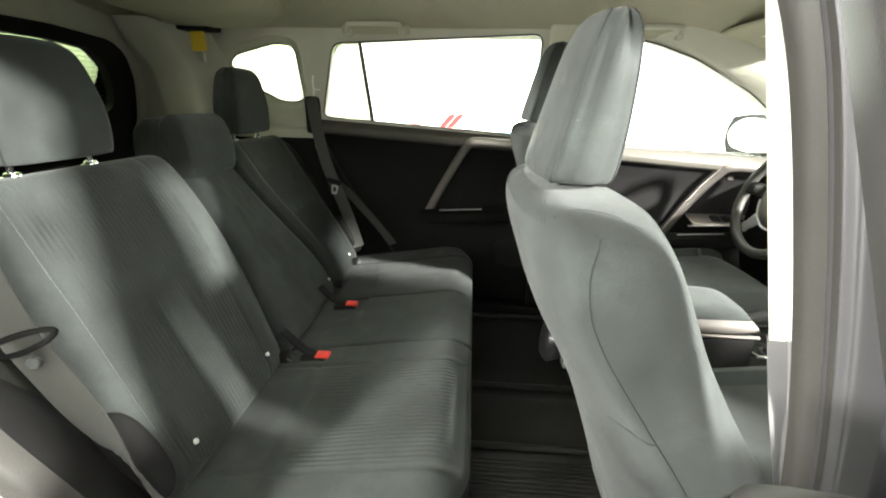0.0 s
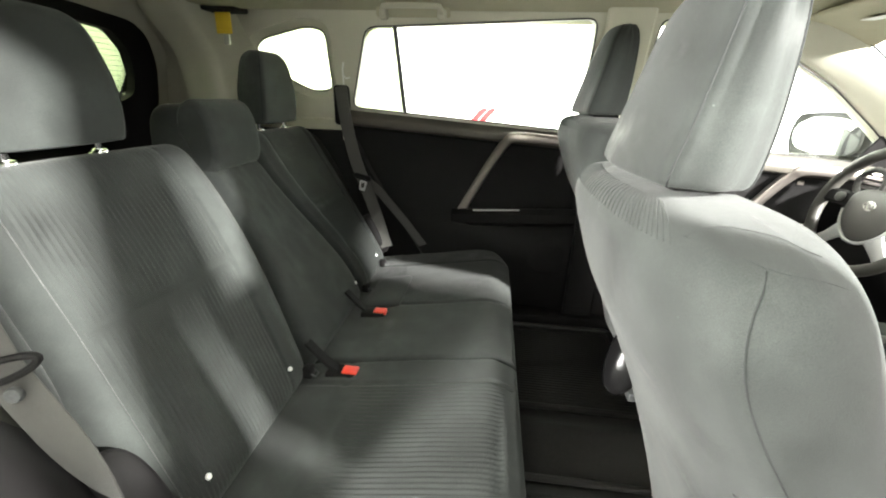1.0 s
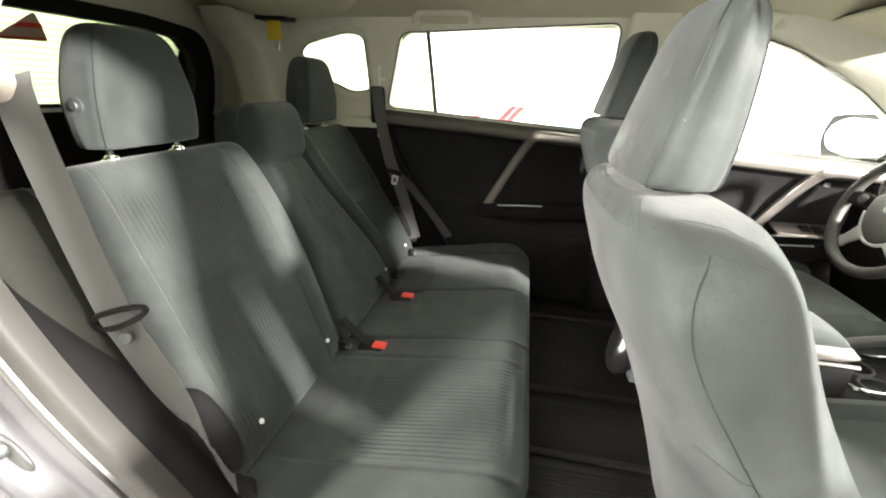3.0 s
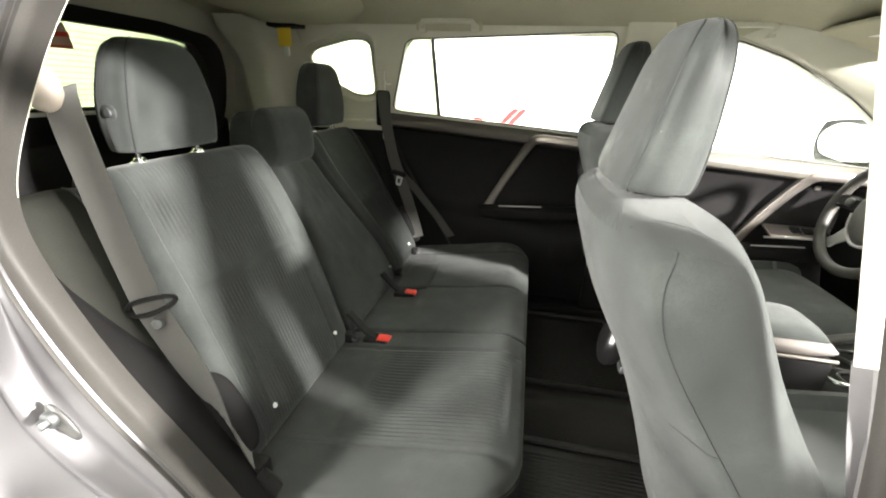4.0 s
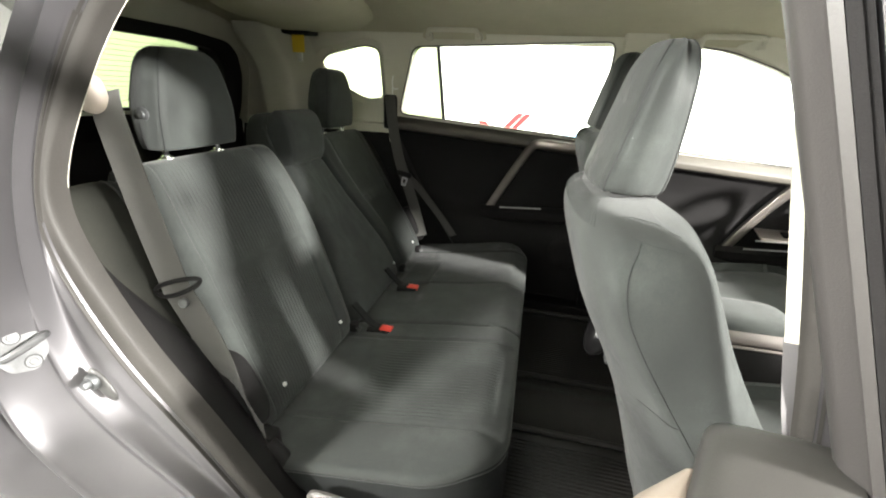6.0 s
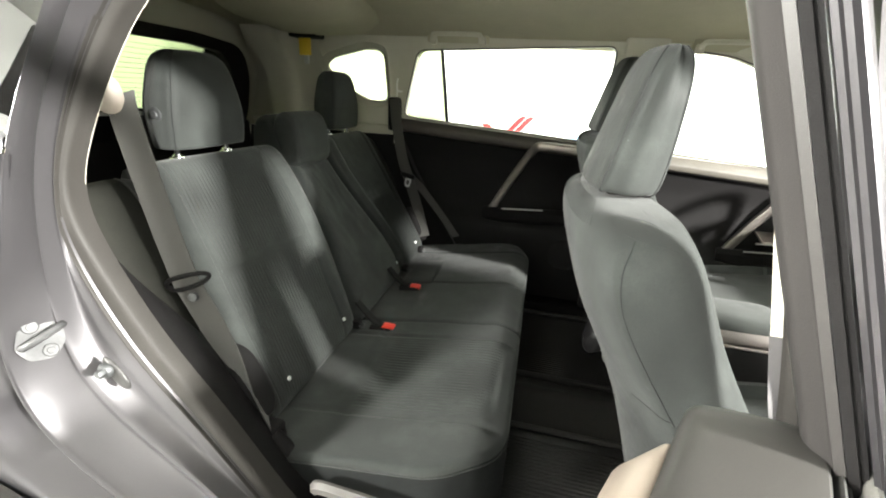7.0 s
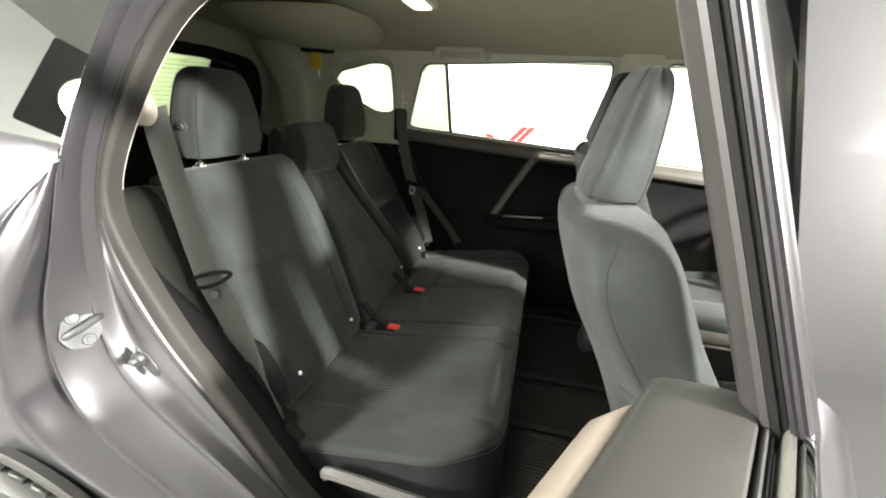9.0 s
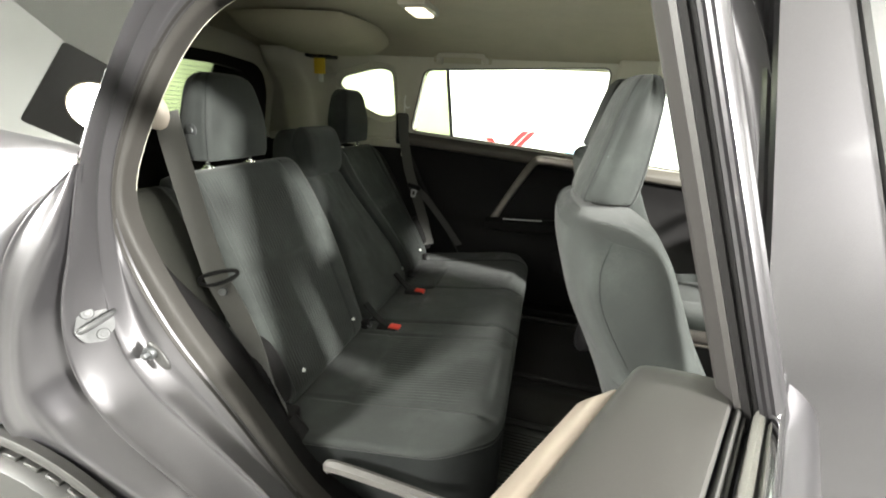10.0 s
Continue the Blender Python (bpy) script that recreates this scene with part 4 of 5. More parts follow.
# the flange behind the doorway: a gutter, a rounded outer edge, the shoulder, then the skin over the wheel
AX, AZ, AR = -0.86, 0.345, 0.392
FLANGE = [(-0.46, 0.200, 0.50), (-0.624, 0.190, 0.638), (-0.745, 0.185, 0.687), (-0.822, 0.180, 0.735), (-0.828, 0.180, 0.800), (-0.790, 0.185, 0.93), (-0.737, 0.205, 1.100), (-0.652, 0.272, 1.212)]
F_LINE = spline(FLANGE, 8)
for _ in range(14):
    F_LINE = [F_LINE[0]] + [(F_LINE[i - 1] + 2 * F_LINE[i] + F_LINE[i + 1]) / 4 for i in range(1, len(F_LINE) - 1)] + [F_LINE[-1]]
pairs = list(zip(E_LINE[2 * 8:9 * 8 + 1], F_LINE))
columns = []
for i, (e, f) in enumerate(pairs):
    r = float(np.interp(i / 8, [0, 3, 4, 5, 6, 7], [0.50, 0.52, 0.56, 0.52, 0.26, 0.16]))
    deep = float(np.interp(i / 8, [0, 2, 4, 5, 6, 7], [0.030, 0.036, 0.040, 0.032, 0.012, 0.005]))
    q = profile((0.0, -0.003), (0.02, -0.005), (0.05, -0.001), (0.12 * r / 0.5, deep * 0.7), (0.45 * r, deep), (0.75 * r, deep * 0.45), (r, -0.010), (r + (1 - r) * 0.22, -0.013), (r + (1 - r) * 0.5, -0.009),
                (r + (1 - r) * 0.80, -0.006), (r + (1 - r) * 0.88, -0.009), (r + (1 - r) * 0.93, -0.0095), (r + (1 - r) * 0.96, -0.006), (1.0, 0.002))
    columns.append([e.lerp(f, t) + Vector((0, dy, 0)) for t, dy in q])
part("flange", grid(columns), PAINT, body, "dark grey metallic flange with a deep gutter", sharp=75)
skin = []
for k, (back_by, dy) in enumerate(((0.0, 0.006), (0.002, -0.002), (0.006, -0.007), (0.014, -0.011), (0.03, -0.015), (0.06, -0.020), (0.10, -0.025), (0.16, -0.03), (0.25, -0.033), (0.4, -0.03), (0.6, -0.01), (0.9, 0.03))):
    row = []
    for p in F_LINE[27:]:
        x, z = p.x - back_by, p.z
        z += 0.02 * smooth(0.0, 0.3, back_by) * smooth(1.0, 1.2, z)
        dx = x - AX
        if abs(dx) < AR:
            z = max(z, AZ + math.sqrt(AR * AR - dx * dx))
        row.append((x, p.y + dy * smooth(1.23, 1.10, z), z))
    skin.append(row)
part("quarter_panel", grid(skin), PAINT, body, sharp=75)
rows = []
for x in np.linspace(-0.640, -1.55, 24):
    u = min(1.0, (-0.640 - x) / 0.25)
    w = min(1.0, (-0.640 - x) / 0.03)
    rows.append([(x, 0.272 + 0.006 * u, 1.238 + 0.02 * u), (x, 0.262 + 0.006 * u, 1.233 + 0.015 * u), (x - 0.012, 0.262 - 0.02 * u, 1.212), (x - 0.035, 0.250 - 0.045 * u, 1.180), (x - 0.07, 0.232 - 0.055 * u, 1.140), (x - 0.10, 0.225 - 0.06 * u, 1.10)])
part("shoulder", grid([r for r in rows]), PAINT, body, "dark grey metallic shoulder under the quarter window", sharp=75)
arch = [(AX + AR * math.cos(a), 0.168, AZ + AR * math.sin(a)) for a in np.linspace(radians(5), radians(175), 48)]
cladding = [(0.003, 0.012), (0.003, -0.002), (-0.001, -0.005), (-0.014, -0.006), (-0.018, -0.003), (-0.018, 0.03), (-0.013, 0.03), (-0.010, 0.004)]
part("arch_cladding", sweep(arch, [(a, -b) for a, b in cladding], (0, -1, 0)), PLASTIC_GREY, body, "black plastic wheel arch cladding", sharp=50)
part("arch_liner", grid([[(AX + r * math.cos(a), y, AZ + r * math.sin(a)) for a in np.linspace(radians(5), radians(175), 30)] for r, y in ((0.385, 0.19), (0.39, 0.30), (0.39, 0.48))]), PLASTIC, body)
# pillar and quarter window over the shoulder
NEAR_Q = lambda x, z, d: (x, 0.266 + 0.34 * (z - 1.215) + d, z)
FRONT_EDGE = [(-0.652, 1.222), (-0.640, 1.280), (-0.620, 1.345), (-0.580, 1.450), (-0.52, 1.53)]
NEAR_GLASS = rounded([(-0.668, 1.212)] + FRONT_EDGE + [(-1.20, 1.52), (-1.34, 1.40), (-1.02, 1.290), (-0.82, 1.236)], 0.016)
p = part("quarter_pane", plate(NEAR_GLASS, [], NEAR_Q, 0.004), GLASS_QUARTER, body, "dark tinted quarter window")
part("pane_edge", tube([NEAR_Q(x + 0.002, z, -0.001) for x, z in FRONT_EDGE], 0.0022, 6, (0, 1, 0)), CHROME, body, "thin bright edge of the quarter window")
part("roof_skin", grid([[(x, y, z) for y, z in ((0.38, 1.53), (0.40, 1.575), (0.50, 1.63), (0.8, 1.66), (C, 1.668), (2 * C - 0.8, 1.66), (2 * C - 0.50, 1.63), (2 * C - 0.40, 1.575), (2 * C - 0.38, 1.53))] for x in np.linspace(-1.35, 0.98, 12)]), PAINT, body, sharp=75)

wheel = thing("wheel", (AX, 0.23, 0.0), "black rubber tyre on an alloy wheel", "car wheel")
tyre = sweep([(AX + 0.345 * math.cos(a), 0.245, AZ + 0.345 * math.sin(a)) for a in np.linspace(0, 2 * math.pi, 64, endpoint=False)],
             [(0.004, -0.10), (-0.008, -0.085), (-0.010, -0.05), (-0.010, 0.05), (-0.008, 0.085), (0.004, 0.10), (0.09, 0.105), (0.11, 0.09), (0.11, -0.09), (0.09, -0.105)], (0, 1, 0), True)
tread = part("tyre", tyre, RUBBER, wheel)
for k in range(48):
    a = 2 * math.pi * k / 48
    m = Matrix.Translation((AX, 0.245, AZ)) @ Matrix.Rotation(-a, 4, "Y") @ Matrix.Translation((0.358, 0, 0))
    part("tread_block", moved(rbox(-0.004, 0.006, -0.085, 0.085, -0.016, 0.016, 0.002, 1), m), RUBBER, tread)
part("rim", disc((AX, 0.20, AZ), (0, -1, 0), 0.24, 0.05, 40), STEEL, wheel, "alloy rim")

# striker, stay bolt
SP = Matrix.Translation((-0.680, 0.255, 0.942)) @ Vector((0.86, -0.34, 0.38)).to_track_quat("Z", "Y").to_matrix().to_4x4()
outline = rounded([(-0.030, -0.006), (-0.018, 0.024), (0.006, 0.033), (0.028, 0.012), (0.026, -0.014), (0.008, -0.034), (-0.020, -0.028)], 0.007)
striker = part("striker_plate", moved(plate(outline, [], lambda a, b, d: (a, b, 0.004 - d), 0.004), SP), ZINC, body, "bright zinc striker plate")
part("striker_loop", moved(tube(spline([(-0.022, -0.006, 0.0), (-0.020, -0.005, 0.016), (-0.006, 0.0, 0.026), (0.016, 0.008, 0.026), (0.026, 0.011, 0.018), (0.028, 0.012, 0.0)], 5), 0.0055, 8, (0, 1, 0)), SP), ZINC, striker)
for q in ((-0.006, 0.020), (0.006, -0.021)):
    part("screw", moved(join(disc((q[0], q[1], 0.003), (0, 0, 1), 0.010, 0.004, 16), disc((q[0], q[1], 0.006), (0, 0, 1), 0.0055, 0.002, 6)), SP), ZINC, striker)
stay = part("buffer_plate", pillow(0.026, 0.062, 0.005, lambda x, y, z: (-0.583 + x * 0.8 + 0.60 * y, 0.279 - z, 0.885 - y * 0.80 + 0.6 * x), 6, 8, 0.9, 5, 2, 0.002), RUBBER, body, "black buffer plate")
part("bolt", join(disc((-0.592, 0.274, 0.893), (0, -1, 0), 0.012, 0.008, 14), disc((-0.592, 0.267, 0.893), (0, -1, 0), 0.007, 0.010, 6)), STEEL, stay, "hexagon bolt")

# inner trims round the doorway
rear_trim = []
for dx, dy in ((0, 0), (-0.004, 0.006), (-0.010, 0.018), (-0.018, 0.036), (-0.030, 0.060), (-0.055, 0.085), (-0.09, 0.11), (-0.25, 0.14)):
    rear_trim.append([between(a, b, -0.10, 0.030, -0.004) + Vector((dx, dy * (1 - 0.75 * smooth(0.62, 1.0, i / 50)), 0)) for i, (a, b) in enumerate(list(zip(A_LINE, B_LINE))[8:59])])
part("pillar_trim", grid(rear_trim), PLASTIC, body, "black plastic trim behind the doorway", sharp=60)
low = [[between(a, b, -0.10, 0.030, -0.004) + Vector((0, dy, dz)) for a, b in (list(zip(A_LINE, B_LINE))[152:] + list(zip(A_LINE, B_LINE))[:26])] for dy, dz in ((0, 0), (0.02, -0.01), (0.06, -0.03), (0.08, -0.09))]
part("scuff_plate", grid(low), PLASTIC, body, "black plastic sill plate", sharp=60)
up = [[between(a, b, -0.10, 0.032, -0.004) + Vector((dx, dy, 0)) for a, b in list(zip(A_LINE, B_LINE))[n0:13 * 8]] for dx, dy in ((0, 0.0), (-0.02, 0.008), (-0.08, 0.018), (-0.25, 0.03))]
part("upper_trim", grid(up), TRIM_LIGHT, body, "light grey pillar trim", sharp=60)
# B-pillar trim: pale above, dark below
def pillar_rows(z0, z1, fat):
    """The face that looks back into the doorway, then the face towards the seats."""
    rows = []
    for z in np.linspace(z0, z1, 16):
        d = z - 1.25
        low = max(0.0, -d - 0.25)
        xo, yo = 0.2444 - 0.3435 * d - 0.1 * low, 0.3500 - 0.08 * d - 0.06 * low
        xi, yi = 0.2515 - 0.2267 * d + 0.1 * low, 0.3860 + 0.0833 * d + 0.08 * low + fat
        rows.append([(xo + 0.02, yo - 0.02, z), (xo, yo, z), (xi - 0.002, yi - 0.006, z), (xi, yi - 0.002, z), (xi + 0.004, yi + 0.001, z), (xi + 0.09, yi + 0.004, z), (xi + 0.11, yi - 0.03, z)])
    return rows


part("pillar_trim", grid(pillar_rows(1.072, 1.535, 0.0)), TRIM_LIGHT, body, "pale grey upper pillar trim", sharp=22)
part("pillar_trim", grid(pillar_rows(0.42, 1.074, 0.003)), PILLAR_GREY, body, "dark grey lower pillar trim", sharp=22)

# ================================================================ the open rear door
HINGE = Vector((0.24, 0.215, 0.0))
SWING = Matrix.Translation(HINGE) @ Matrix.Rotation(radians(63), 4, "Z") @ Matrix.Translation(-HINGE)
door = thing("rear_door", (0.10, 0.24, 0.42), "dark grey rear door standing open, window lowered", "car door", m=SWING)
SILL = lambda x: 1.115 + 0.04 * (0.14 - x)
XS = list(np.linspace(0.168, -0.72, 30))


def along(profile, xs):
    return grid([[(x, y, SILL(x) + z) for y, z in profile] for x in xs], False, True, caps=True)


top_panel = [(0.2045, -0.012), (0.2050, -0.003), (0.2075, 0.0005), (0.214, 0.0015), (0.236, 0.0010), (0.262, -0.002), (0.275, -0.005), (0.280, -0.008), (0.283, -0.013), (0.284, -0.020), (0.270, -0.03), (0.2045, -0.03)]
xs = [0.156, 0.1555, 0.153, 0.148, 0.140] + list(np.linspace(0.128, -0.72, 24))
rows = []
for i, x in enumerate(xs):
    e = 0.007 * (1 - min(1.0, (0.156 - x) / 0.022)) ** 2
    rows.append([(x + 0.24 * (0.284 - y), y, SILL(x) + z - e) for y, z in top_panel])
part("top_trim", grid(rows, False, True, caps=True), DOOR_TOP, door, "grained grey upper door trim", sharp=30)
rows = []
for x in list(np.linspace(0.098, -0.60, 24)):
    w = min(1.0, (0.0985 - x) / 0.022) ** 0.4
    rows.append([(x, 0.283 + 0.93 * a * w, SILL(x) - 0.015 + b * w) for a, b in ((-0.001, 0.002), (0.004, 0.0045), (0.010, 0.003), (0.017, -0.002), (0.023, -0.009), (0.027, -0.018), (0.028, -0.027), (0.020, -0.04), (0.0, -0.04), (-0.004, -0.02))])
part("handle_strip", grid(rows, False, True, caps=True), HANDLE, door, "satin champagne-coloured handle strip", sharp=60)
rows = [[(x, 0.278 + 0.035 * smooth(0.08, 0.25, d), SILL(x) - d) for x in np.linspace(0.145, -0.70, 20)] for d in np.linspace(0.02, 0.66, 16)]
part("door_panel", join(grid(rows), grid([[(x, y - 0.03, z) for x, y, z in r] for r in rows])), PLASTIC, door)
part("inner_belt_seal", along([(0.204, -0.010), (0.2025, -0.003), (0.2005, 0.000), (0.1985, -0.002), (0.1975, -0.008), (0.1960, -0.006), (0.1945, -0.007), (0.1940, -0.03), (0.204, -0.03)], XS), RUBBER, door, "black rubber window seal with a bead")
part("glass_slot", along([(0.1940, -0.024), (0.1905, -0.024), (0.1905, -0.04), (0.1940, -0.04)], XS), PLASTIC, door, "black slot of the lowered window")
part("outer_belt_seal", along([(0.1905, -0.006), (0.1895, 0.000), (0.187, 0.0025), (0.184, 0.0015), (0.1825, -0.004), (0.1825, -0.02), (0.1905, -0.02)], XS), SEAL_LIGHT, door, "pale grey outer window seal")
part("belt_moulding", along([(0.1815, -0.002), (0.1800, 0.005), (0.1765, 0.008), (0.1735, 0.006), (0.1715, 0.0), (0.1712, -0.012), (0.174, -0.018), (0.1815, -0.018)], [0.212, 0.21] + XS), CHROME, door, "chrome belt moulding")
rows = [[(x, 0.1695 - 0.034 * (1 - math.exp(-d / 0.016)) - 0.018 * smooth(0.04, 0.22, d) + 0.02 * smooth(0.4, 0.7, d), SILL(x) - 0.008 - d) for x in np.linspace(0.225, -0.74, 24)] for d in [0.66 * q ** 2.2 for q in np.linspace(0, 1, 30)]]
part("door_skin", join(grid(rows), grid([[(x, y + 0.012, z) for x, y, z in r] for r in rows])), PAINT, door, "dark grey metallic outer skin", sharp=60)
lean = lambda z: 0.37 * (z - 1.115)


def frame_bar(name, profile, mat, x_at, z0, z1, label=""):
    """An upright of the window frame; profile in (x, y) at the window line."""
    rows = [[(x_at(z) + px, py + lean(z), z) for px, py in profile] for z in np.linspace(z0, z1, 14)]
    return part(name, grid(rows, False, True, caps=True), mat, door, label, sharp=50)


XF = lambda z: 0.128 - 0.06 * (z - 1.115)
frame_bar("frame_inner", [(0.0, 0.1990), (0.001, 0.2045), (0.004, 0.206), (0.009, 0.2145), (0.0145, 0.2185), (0.022, 0.2205), (0.06, 0.2200), (0.07, 0.1990)], FRAME_GREY, XF, 1.095, 1.50, "dark grey window frame")
frame_bar("glass_channel", [(0.006, 0.1885), (0.006, 0.1925), (0.0005, 0.1930), (0.0, 0.1985), (0.04, 0.1988), (0.04, 0.1885)], PLASTIC, XF, 1.095, 1.50)
frame_bar("frame_outer", [(0.0, 0.187), (-0.001, 0.184), (0.003, 0.182), (0.003, 0.179), (-0.001, 0.176), (0.004, 0.172), (0.035, 0.171), (0.07, 0.175), (0.07, 0.187)], PAINT, XF, 1.095, 1.50)
top_line = spline([(0.13, 0.21, 1.50), (0.0, 0.21, 1.53), (-0.3, 0.21, 1.53), (-0.52, 0.21, 1.50), (-0.64, 0.21, 1.40), (-0.70, 0.21, 1.25), (-0.72, 0.21, 1.12)], 6)
top_line = [Vector((p.x, p.y + lean(p.z), p.z)) for p in top_line]
part("frame_top", sweep(top_line, flat(0.05, 0.045, 0.4), (0, -1, 0)), PAINT, door)

# ================================================================ near front door and its pillar
near_front = thing("front_door", (0.7, 0.2, 0.42), "closed grey metallic front door, glossy pillar cover", "car door")
def near_side(z):
    """The outer skin in section: bulging below, leaning inward over the window line."""
    if z > 1.28:
        return 0.2305 + 0.30 * (z - 1.28)
    u = (z - 0.98) / 0.30
    if u > 0:
        return 0.1855 + 0.30 * 0.30 * u * u * u * (1 - 0.5 * u)
    return 0.1855 - 0.030 * smooth(0.98, 0.78, z) + 0.03 * smooth(0.7, 0.45, z)


edge_x = lambda z: 0.2424 - 0.115 * (max(z, 1.03) - 1.195)
rows = []
for z in np.linspace(1.125, 0.46, 28):
    rows.append([(x, near_side(z) + 0.010 * (x - edge_x(z) < 0.0005), z) for x in [edge_x(z) + q for q in (0, 0.001, 0.003, 0.008, 0.02, 0.05, 0.10)] + list(np.linspace(0.42, 1.35, 14))])
part("door_skin", join(grid(rows), grid([[(x + 0.001, y + 0.02, z) for x, y, z in r] for r in rows])), PAINT, near_front, sharp=60)
rows = []
for z in np.linspace(1.125, 1.54, 20):
    w = 0.114 - 0.17 * (z - 1.125)
    rows.append([(edge_x(z) + u * w, near_side(z) + 0.010 * (u < 0.005) + 0.012 * (u > 0.999), z) for u in (0, 0.008, 0.024, 0.064, 0.16, 0.35, 0.5, 0.65, 0.8, 0.96, 1.0)])
part("pillar_cover", join(grid(rows), grid([[(x, y + 0.02, z) for x, y, z in r] for r in rows])), PAINT, near_front, "painted pillar cover beside the window", sharp=60)
rows = [[(edge_x(z) + 0.114 - 0.17 * (z - 1.125) + a, near_side(z) + b, z) for a, b in ((0, -0.002), (0.004, -0.006), (0.016, -0.005), (0.022, 0.004), (0.022, 0.02), (0, 0.02))] for z in np.linspace(1.125, 1.54, 12)]
part("window_seal", grid(rows, False, True, caps=True), RUBBER, near_front)
part("belt_moulding", tube([(0.37, near_side(1.125) - 0.002, 1.126), (1.30, near_side(1.125) - 0.002, 1.09)], 0.008, 8), PLASTIC, near_front)
p = part("pane", grid([[(x, 0.208 + 0.30 * (z - 1.105), z) for x in (0.34, 1.25)] for z in (1.06, 1.5)]), GLASS, near_front)
p.visible_shadow = False

# ================================================================ belts and small parts of the rear
near_belt = thing("seat_belt", (-0.55, 0.44, 0.66), "grey woven shoulder belt with beige upper guide", "seat belt", "rear seat belts")
upper = spline([(-0.690, 0.470, 1.285), (-0.668, 0.452, 1.24), (-0.622, 0.440, 1.08), (-0.590, 0.436, 0.968)], 8)
lower = spline([(-0.590, 0.436, 0.968), (-0.545, 0.436, 0.880), (-0.500, 0.440, 0.775), (-0.455, 0.446, 0.665)], 8)
line = upper + lower[1:]
rows = []
for i, p in enumerate(line):
    t = (line[min(i + 1, len(line) - 1)] - line[max(i - 1, 0)]).normalized()
    turn = smooth(0.90, 0.68, p.z)
    s = t.cross(Vector((0.35, -1, 0.15)).lerp(Vector((-0.95, -0.75, 0.0)), turn)).normalized()
    u = s.cross(t)
    rows.append([p + s * a + u * b for a, b in flat(0.047, 0.0022, 0.5)])
part("webbing", grid(rows, False, True, caps=True), WEB, near_belt)
part("upper_guide", pillow(0.050, 0.062, 0.016, lambda x, y, z: (-0.694 + 0.7 * x - 0.1 * y + 0.2 * z, 0.450 + 0.45 * x - 0.8 * z, 1.284 + y), 10, 10, 0.8, 4, 2.2, 0.012), BEIGE, near_belt, "beige plastic upper guide")
part("guide_bolt", disc((-0.700, 0.434, 1.284), (0.3, -1, 0), 0.009, 0.006, 12), STEEL, near_belt)
ring = [(-0.588 + 0.052 * math.cos(a) * 0.93 - 0.012 * math.sin(a) * 0.36, 0.432 + 0.006 * math.cos(2 * a), 0.971 + 0.052 * math.cos(a) * 0.36 + 0.012 * math.sin(a) * 0.93) for a in np.linspace(0, 2 * math.pi, 32, endpoint=False)]
part("belt_loop", tube(ring, 0.0042, 8, (0, 1, 0), True), PLASTIC, near_belt, "black plastic belt loop")
part("stud", disc((-0.570, 0.428, 0.946), (0.3, -1, 0.2), 0.0090, 0.006, 16), STEEL, near_belt)
part("anchor", join(rbox(-0.475, -0.43, 0.425, 0.462, 0.630, 0.675, 0.008), tube([(-0.44, 0.43, 0.66), (-0.40, 0.43, 0.62)], 0.016, 10)), PLASTIC, near_belt, "black anchor sleeve")

far_belt = thing("seat_belt", (-0.55, 1.62, 0.64), "dark woven shoulder belt with a metal tongue", "seat belt", "rear seat belts")
part("webbing", sweep(spline([(-0.643, 1.690, 1.288), (-0.622, 1.672, 1.165), (-0.588, 1.653, 1.035), (-0.545, 1.638, 0.930), (-0.502, 1.627, 0.820), (-0.462, 1.612, 0.700)], 8), flat(0.047, 0.0022, 0.5), (-0.05, -1, 0.15)), WEB, far_belt)
part("lap_webbing", sweep(spline([(-0.556, 1.646, 0.962), (-0.505, 1.656, 0.918), (-0.458, 1.664, 0.862), (-0.398, 1.676, 0.785), (-0.330, 1.690, 0.690)], 8), flat(0.047, 0.0022, 0.5), (-0.55, -0.8, 0.0)), WEB, far_belt, "lower strand of the folded webbing")
part("cover", rbox(-0.676, -0.620, 1.690, 1.735, 1.15, 1.292, 0.012), PLASTIC, far_belt, "black plastic belt cover")
at = Matrix.Translation((-0.556, 1.630, 0.968)) @ Matrix.Rotation(radians(12), 4, "Y")
grip_ob = part("tongue_grip", moved(rbox(-0.030, 0.034, -0.012, 0.008, -0.008, 0.010, 0.004), at), PLASTIC, far_belt)
loop = rounded([(-0.004, -0.010), (0.024, -0.010), (0.021, -0.048), (-0.001, -0.048)], 0.006)
hole = rounded([(0.003, -0.018), (0.017, -0.018), (0.016, -0.038), (0.004, -0.038)], 0.003)
part("tongue", moved(plate(loop, [hole], lambda x, z, d: (x, -0.010 + d, z), 0.003), at), TONGUE, grip_ob, "bright steel tongue")

mid_belt = thing("seat_belt", (-0.95, 1.51, 1.40), "centre belt buckle hanging from the headliner, yellow tag", "seat belt", "rear seat belts")
part("housing", pillow(0.48, 0.50, 0.078, lambda x, y, z: (-0.87 + x, 1.35 + y, 1.592 - z - 0.10 * max(0.0, y)), 24, 24, 0.45, 4.5, 1.7, 0.002), HEADLINER, mid_belt, "fabric bulge over the belt reel")
part("slot", rbox(-1.005, -0.890, 1.475, 1.555, 1.494, 1.512, 0.006), PLASTIC, mid_belt, "black belt slot")
part("tag", rbox(-0.981, -0.928, 1.508, 1.512, 1.432, 1.494, 0.002), YELLOW, mid_belt, "bright yellow paper tag")
part("tongue", rbox(-0.960, -0.940, 1.506, 1.514, 1.400, 1.430, 0.002), TONGUE, mid_belt, "bright steel tongue")

